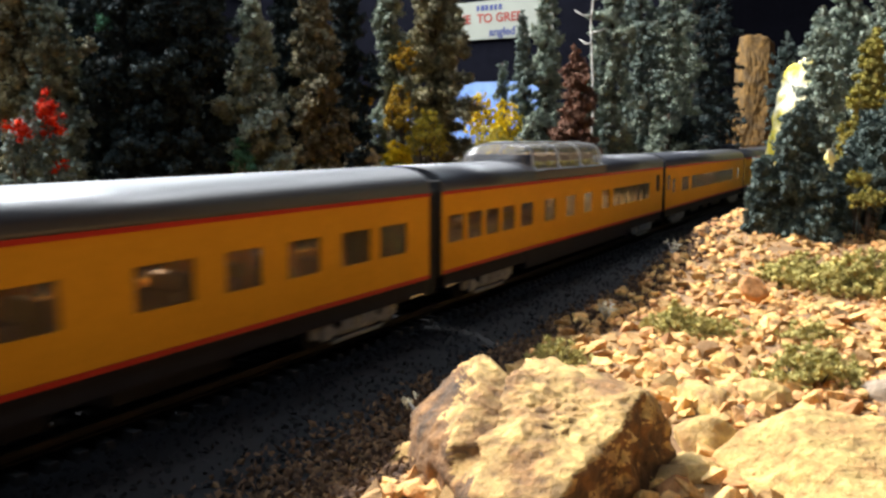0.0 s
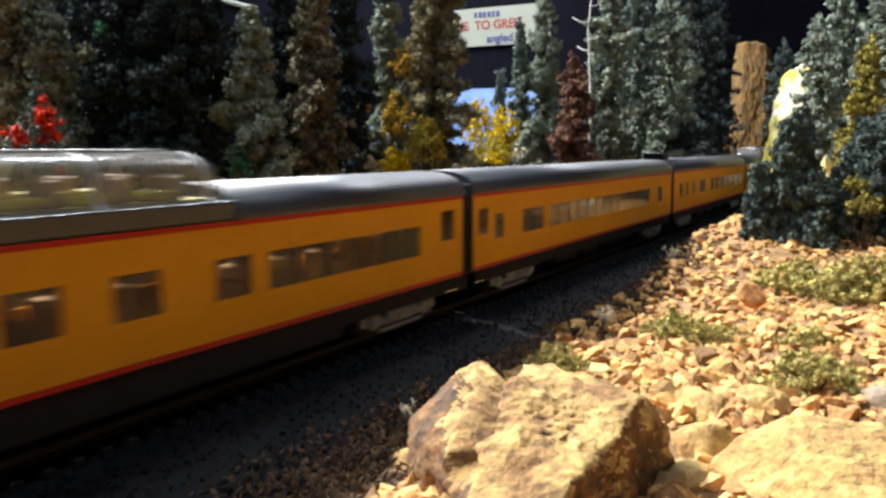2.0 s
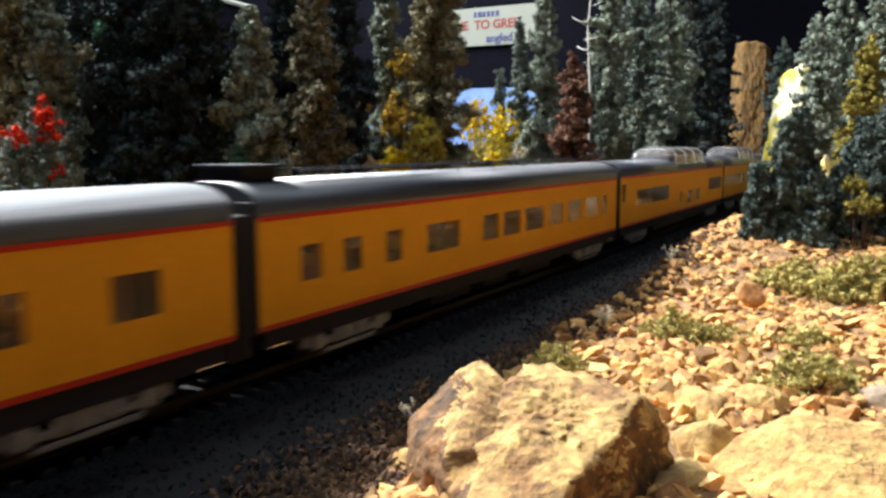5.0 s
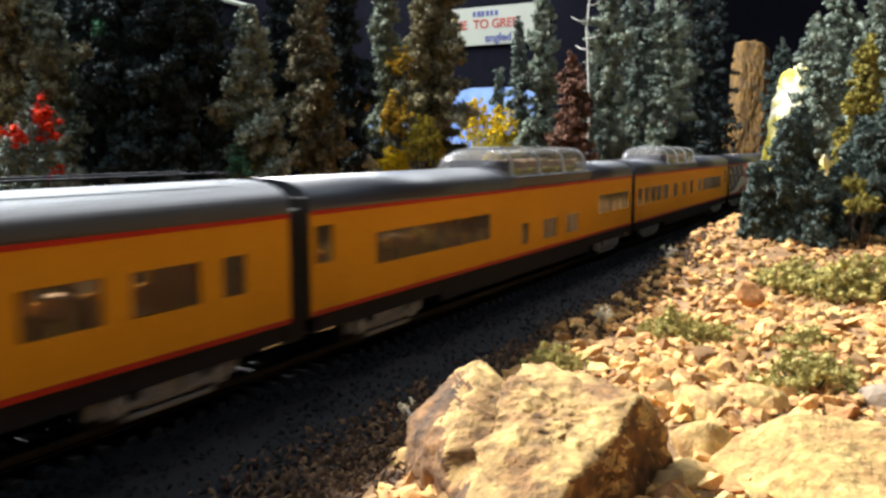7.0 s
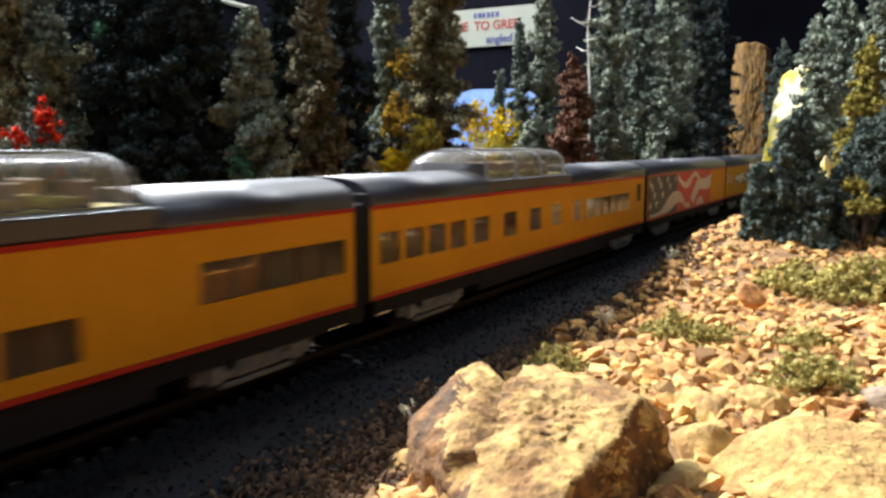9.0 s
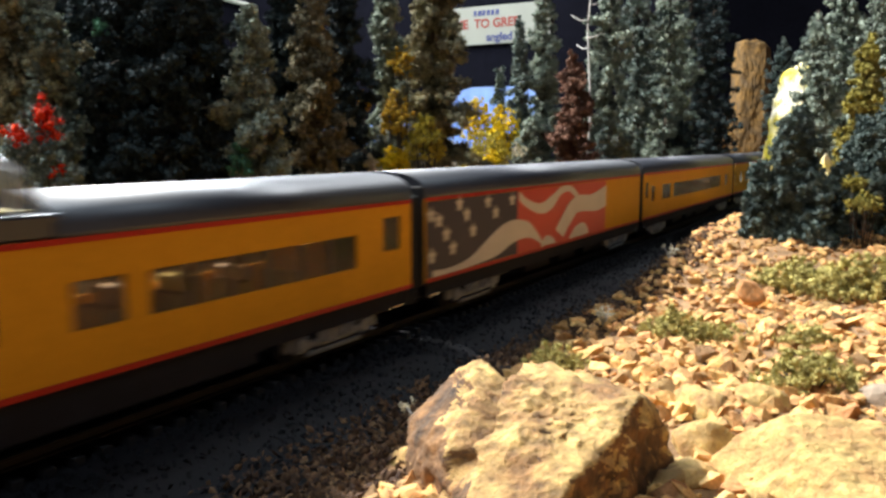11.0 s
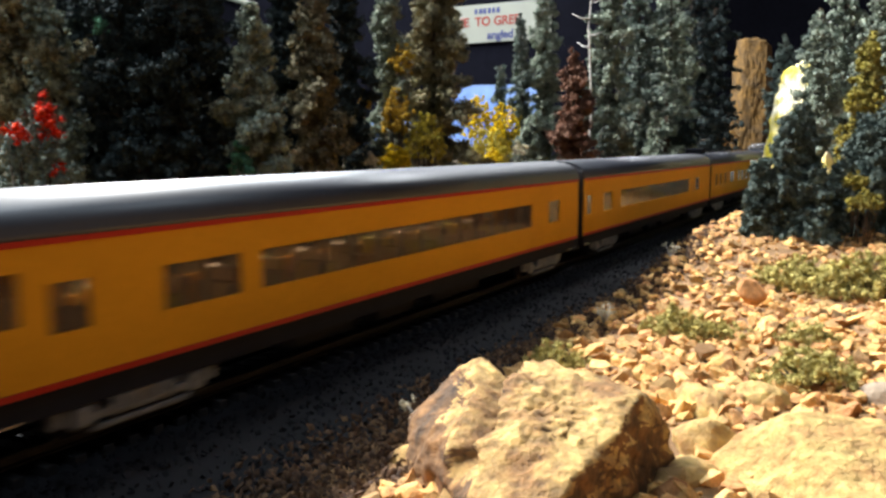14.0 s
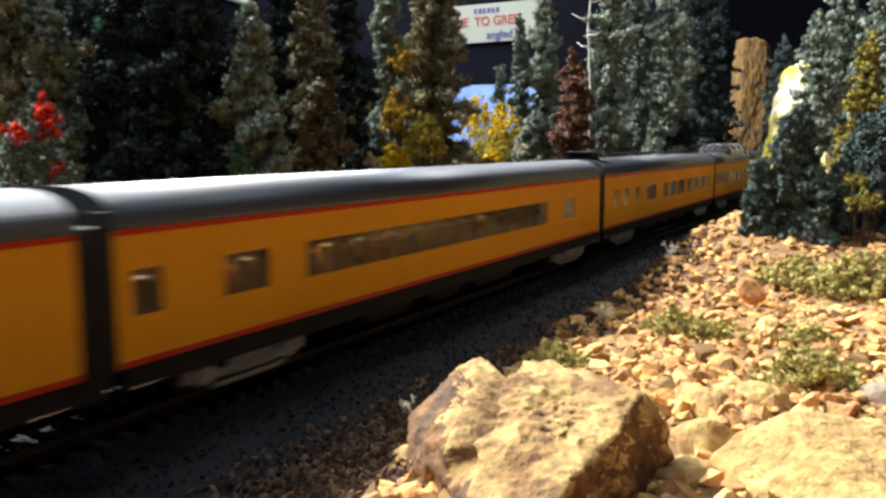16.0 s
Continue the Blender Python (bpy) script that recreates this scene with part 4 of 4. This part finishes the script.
conifer("blue-green model fir with clumped limbs", (-0.103, 0.884), 0.257, 0.0391, FIR, 47, 1200)
conifer("grey-green model fir with clumped limbs", (-0.088, 0.950), 0.268, 0.0383, GREY_FIR, 48, 1200)
conifer("blue-green model fir coloured as in shade", (-0.083, 1.045), 0.311, 0.0431, SHADED_FIR, 49, 1000)
conifer("blue-green model fir coloured as in shade", (-0.085, 1.159), 0.335, 0.0328, SHADED_FIR, 50, 900)
conifer("blue-green model fir coloured as in shade", (-0.133, 1.155), 0.338, 0.0574, SHADED_FIR, 54, 900)
conifer("small grey-green fir beside the line", (-0.075, 0.854), 0.095, 0.0125, GREY_FIR, 51, 350)
conifer("small blue-green fir beside the line", (-0.090, 0.736), 0.078, 0.0148, FIR, 52, 400)
conifer("small green fir beside the line, coloured as in shade", (-0.065, 0.940), 0.088, 0.0195, SHADED_FIR, 55, 400)
# trees on the near side of the line
conifer("dark blue-green bushy fir beside the rubble bank", (0.097, 0.501), 0.067, 0.0084, BUSH_FIR, 61, 1170, column=0.62, taper=1.0, grain=0.0019)
conifer("dark blue-green bushy fir beside the rubble bank", (0.083, 0.500), 0.044, 0.0079, BUSH_FIR, 62, 780, column=0.62, taper=1.0, grain=0.0019)
conifer("dark blue-green bushy fir beside the rubble bank", (0.102, 0.520), 0.072, 0.0101, BUSH_FIR, 63, 1170, column=0.62, taper=1.0, grain=0.0019)
conifer("low dark green bushy fir beside the rubble bank", (0.112, 0.498), 0.037, 0.0111, BUSH_FIR, 59, 910, column=0.62, taper=1.0, grain=0.0019)
conifer("dark blue-green bushy fir beside the rubble bank", (0.124, 0.521), 0.040, 0.0108, BUSH_FIR, 58, 1040, column=0.62, taper=1.0, grain=0.0019)
conifer("grey-green bushy fir beside the rubble bank", (0.133, 0.547), 0.066, 0.0131, BUSH_FIR, 64, 1300, column=0.62, taper=1.0, grain=0.0019)
conifer("grey-green bushy fir beside the rubble bank", (0.147, 0.532), 0.073, 0.0132, BUSH_FIR, 57, 1300, column=0.62, taper=1.0, grain=0.0019)
conifer("tall grey-green model fir on the near side", (0.074, 0.846), 0.176, 0.0226, GREY_FIR, 65, 900)
conifer("tall grey-green model fir on the near side", (0.091, 0.936), 0.227, 0.0329, GREY_FIR, 66, 1000)
conifer("tall grey-green model fir on the near side", (0.121, 0.896), 0.217, 0.0271, GREY_FIR, 69, 900)
conifer("blue-green model fir behind the pale outcrop", (-0.005, 1.239), 0.212, 0.0336, FIR, 67, 700)
conifer("blue-green model fir behind the pale outcrop", (0.030, 1.167), 0.222, 0.0330, FIR, 70, 800)
conifer("yellow-green model tree on the near side", (0.119, 0.757), 0.140, 0.0197, YELLOW_GREEN, 68, 900)

# shrubs
shrub("bright golden-yellow shrub behind the line", (-0.204, 0.712), (0.0150, 0.0105, 0.1013), GOLD, 71, 2200, base=0.60)
shrub("bright golden-yellow shrub behind the line", (-0.178, 0.715), (0.0170, 0.0119, 0.0961), GOLD, 72, 3000, base=0.50)
shrub("olive-yellow undergrowth behind the line", (-0.174, 0.672), (0.0232, 0.0162, 0.0684), YELLOW_OLIVE, 91, 2600, base=0.53)
shrub("golden-yellow shrub low behind the line", (-0.156, 0.647), (0.0087, 0.0061, 0.0537), GOLD, 92, 900, base=0.72)
shrub("golden-yellow shrub at the foot of a spruce", (-0.141, 0.472), (0.0098, 0.0068, 0.0582), GOLD, 73, 1500, base=0.73)
shrub("yellow-green shrub reaching out before a spruce", (-0.132, 0.494), (0.0139, 0.0097, 0.0799), YELLOW_OLIVE, 93, 2000, base=0.62)
shrub("orange-gold sprays among spruce limbs", (-0.150, 0.495), (0.0063, 0.0044, 0.1250), AMBER, 94, 500, base=0.87)
shrub("orange-gold sprays among spruce limbs", (-0.149, 0.485), (0.0100, 0.0070, 0.0980), AMBER, 74, 1100, base=0.69)
shrub("golden sprig among spruce limbs", (-0.166, 0.475), (0.0046, 0.0032, 0.0930), AMBER, 95, 260, base=0.90)
shrub("pale cream blossom shrub behind the line", (-0.155, 0.453), (0.0111, 0.0078, 0.0552), CREAM, 89, 480, base=0.79)
shrub("pale cream blossom shrub beside golden shrubs", (-0.149, 0.686), (0.0060, 0.0042, 0.0619), CREAM, 96, 200, base=0.82)
shrub("mint-green sprig low in the forest", (-0.139, 0.323), (0.0058, 0.0040, 0.0609), MINT, 87, 420, base=0.79)
shrub("mint-green sprig high in a dark fir", (-0.194, 0.287), (0.0029, 0.0020, 0.1163), MINT, 97, 130, base=0.96, stem=False)
shrub("olive sprigs among dark firs", (-0.204, 0.264), (0.0066, 0.0046, 0.1043), OLIVE, 100, 360, base=0.93, stem=False)
shrub("olive sprigs among dark firs", (-0.202, 0.282), (0.0046, 0.0032, 0.1062), OLIVE, 101, 200, base=0.93, stem=False)
shrub("amber-brown shrub below the rock pillar", (-0.083, 1.241), (0.0225, 0.0158, 0.1082), AMBER_BROWN, 77, 1600, base=0.44)
shrub("yellow-green sprigs beside the bushy firs", (0.132, 0.500), (0.0048, 0.0034, 0.0370), YELLOW_GREEN, 102, 300, base=0.80)
shrub("yellow-green sprigs beside the bushy firs", (0.137, 0.491), (0.0071, 0.0050, 0.0282), YELLOW_GREEN, 103, 500, base=0.72)
shrub("scarlet flowering shrub in the dark forest", (-0.125, 0.205), (0.0032, 0.0032, 0.084), SCARLET, 75, 260, 0.0012, base=0.76, spread=0.0022, stem=False)
shrub("scarlet flowering sprig in the dark forest", (-0.127, 0.193), (0.003, 0.003, 0.070), SCARLET, 76, 120, 0.0011, base=0.88, spread=0.0022, stem=False)
shrub("scarlet flowering sprig low in the forest", (-0.124, 0.207), (0.003, 0.003, 0.055), SCARLET, 88, 60, 0.0011, base=0.9, spread=0.0020, stem=False)
shrub("grey-green undergrowth below the scarlet sprigs", (-0.132, 0.203), (0.016, 0.012, 0.080), FIR, 90, 2000, 0.0018)
shrub("low olive-green shrub along the bank", (0.145, 0.405), (0.024, 0.015, 0.0204), MOSS, 78, 3400)
shrub("low olive-green shrub along the bank", (0.118, 0.415), (0.020, 0.011, 0.0136), MOSS, 79, 2200)
shrub("low olive-green shrub along the bank", (0.180, 0.415), (0.024, 0.014, 0.0204), MOSS, 80, 2400)
shrub("low olive-green moss cushion", (0.0665, 0.240), (0.0075, 0.0060, 0.0085), MOSS, 81, 900, 0.0008)
shrub("low olive-green moss cushion", (0.0885, 0.300), (0.013, 0.009, 0.0102), MOSS, 82, 1700, 0.0009)
shrub("low olive-green moss cushion", (0.102, 0.305), (0.010, 0.006, 0.0068), MOSS, 83, 900, 0.0009)
shrub("low olive-green moss cushion", (0.1395, 0.245), (0.0115, 0.010, 0.0110), MOSS, 84, 1600, 0.0009)
shrub("low olive-green moss cushion", (0.128, 0.236), (0.003, 0.003, 0.0043), MOSS, 85, 250, 0.0008)
shrub("low olive-green moss cushion", (0.1335, 0.300), (0.009, 0.006, 0.0068), MOSS, 86, 900, 0.0009)


def dead_tree():
    """A bare bleached snag with a few broken branches."""
    tree = tagged(new("dead_tree"), "bare bleached white dead tree", "tree")
    tree.location = (-0.104, 0.735, float(ground_height(-0.098, 0.735)))
    h = 0.24
    part("trunk", mesh("trunk", *tube([(0, 0, 0), (0.003, 0.001, h * 0.4), (-0.001, 0, h * 0.7), (0.005, 0.002, h)], [0.0014, 0.0010, 0.0007, 0.0003], 7), DEAD, True), tree)
    for z, a, l in ((0.62, 2.8, 0.014), (0.66, 0.3, 0.012), (0.72, 3.4, 0.016), (0.78, 0.9, 0.012), (0.83, 2.4, 0.014), (0.9, 5.9, 0.010)):
        tip = (l * math.cos(a), l * math.sin(a), h * z + l * 0.35)
        part("branch", mesh("branch", *tube([(0, 0, h * z), (tip[0] * 0.5, tip[1] * 0.5, h * z + l * 0.05), tip], [0.0008, 0.0006, 0.0002], 5), DEAD, True), tree)


dead_tree()


def dry_weed(where, seed):
    """A small pale dried weed: bent stalks with seed heads."""
    rng = random.Random(seed)
    weed = tagged(new("dry_weed"), "small pale dried weed beside the ballast", "weed")
    weed.location = (where[0], where[1], float(ground_height(*where)) - 0.0005)
    for k in range(7):
        a, l = rng.uniform(0, 6.28), rng.uniform(0.004, 0.009)
        tip = Vector((0.5 * l * math.cos(a), 0.5 * l * math.sin(a), l))
        part("stalk", mesh("stalk", *tube([(0, 0, 0), tip * 0.5 + Vector((0, 0, 0.001)), tip], [0.0003, 0.00025, 0.0002], 5), DEAD, True), weed)
        cs = [tip + Vector((rng.gauss(0, 0.0006), rng.gauss(0, 0.0006), rng.gauss(0, 0.0005))) for _ in range(3)]
        part("seed_head", clumps("seed_head", [tuple(c) for c in cs], [0.0006] * 3, CREAM, seed + k, 8, 0.0004), weed)


dry_weed((0.0640, 0.163), 5)
dry_weed((0.0600, 0.305), 6)
dry_weed((0.0500, 0.440), 7)

# ---- sign and boards behind the forest ----
tagged(new("wall_partition", box_mesh("wall_partition", WALL, -1.9, -0.28, 1.66, 1.70, -0.9, 0.52)),
       "dark blue-grey partition behind the layout", "wall", kind="structure")


def welcome_sign():
    sign = tagged(new("welcome_sign"), "grey-white card sign with red and blue lettering on the partition", "sign")
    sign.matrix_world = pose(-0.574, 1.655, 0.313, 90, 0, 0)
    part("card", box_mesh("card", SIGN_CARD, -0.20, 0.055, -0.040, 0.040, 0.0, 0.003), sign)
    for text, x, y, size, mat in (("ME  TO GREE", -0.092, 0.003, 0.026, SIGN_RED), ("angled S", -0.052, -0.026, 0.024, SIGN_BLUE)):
        cu = bpy.data.curves.new("lettering", "FONT")
        cu.body, cu.size, cu.extrude, cu.align_x, cu.offset = text, size, 0.0004, "CENTER", 0.0006
        cu.materials.append(mat)
        part("lettering", cu, sign, at=(x, y - 0.3 * size, 0.0034))
    for k, w in enumerate((0.008, 0.010, 0.008, 0.009, 0.008, 0.009)):
        x = -0.122 + 0.0105 * k
        part("letter_bar", box_mesh("letter_bar", SIGN_BLUE, x, x + w * 0.85, 0.020, 0.031, 0.003, 0.0036), sign)


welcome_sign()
batten = new("wall_batten", mesh("wall_batten", *tube([(-1.42, 1.65, 0.43), (-1.306, 1.65, 0.40)], [0.006, 0.006], 6), SIGN_CARD))
tagged(batten, "thin pale batten fixed across the partition", "batten")
bm = bmesh.new()
for p in ((-0.36, -0.16), (0.05, -0.16), (0.05, 0.02), (0.02, 0.03), (-0.07, 0.03), (-0.11, 0.018), (-0.14, -0.01), (-0.16, -0.03), (-0.36, -0.04)):
    bm.verts.new((p[0], 0, p[1]))
face = bm.faces.new(bm.verts)
ext = bmesh.ops.extrude_face_region(bm, geom=[face])
bmesh.ops.translate(bm, verts=[g for g in ext["geom"] if isinstance(g, bmesh.types.BMVert)], vec=(0, 0.004, 0))
board = tagged(new("sky_board", from_bm("sky_board", bm, SKY_BOARD)), "sky-blue painted board behind the trees", "backdrop", kind="structure")
board.matrix_world = pose(-0.47, 1.36, 0.13, 0, 0, 15)


def motions():
    """The train runs steadily past the camera."""
    for car, start in CARS:
        walk(car, [(t, on_line(start - gone, 0.0016)) for t, gone in RUN])


motions()
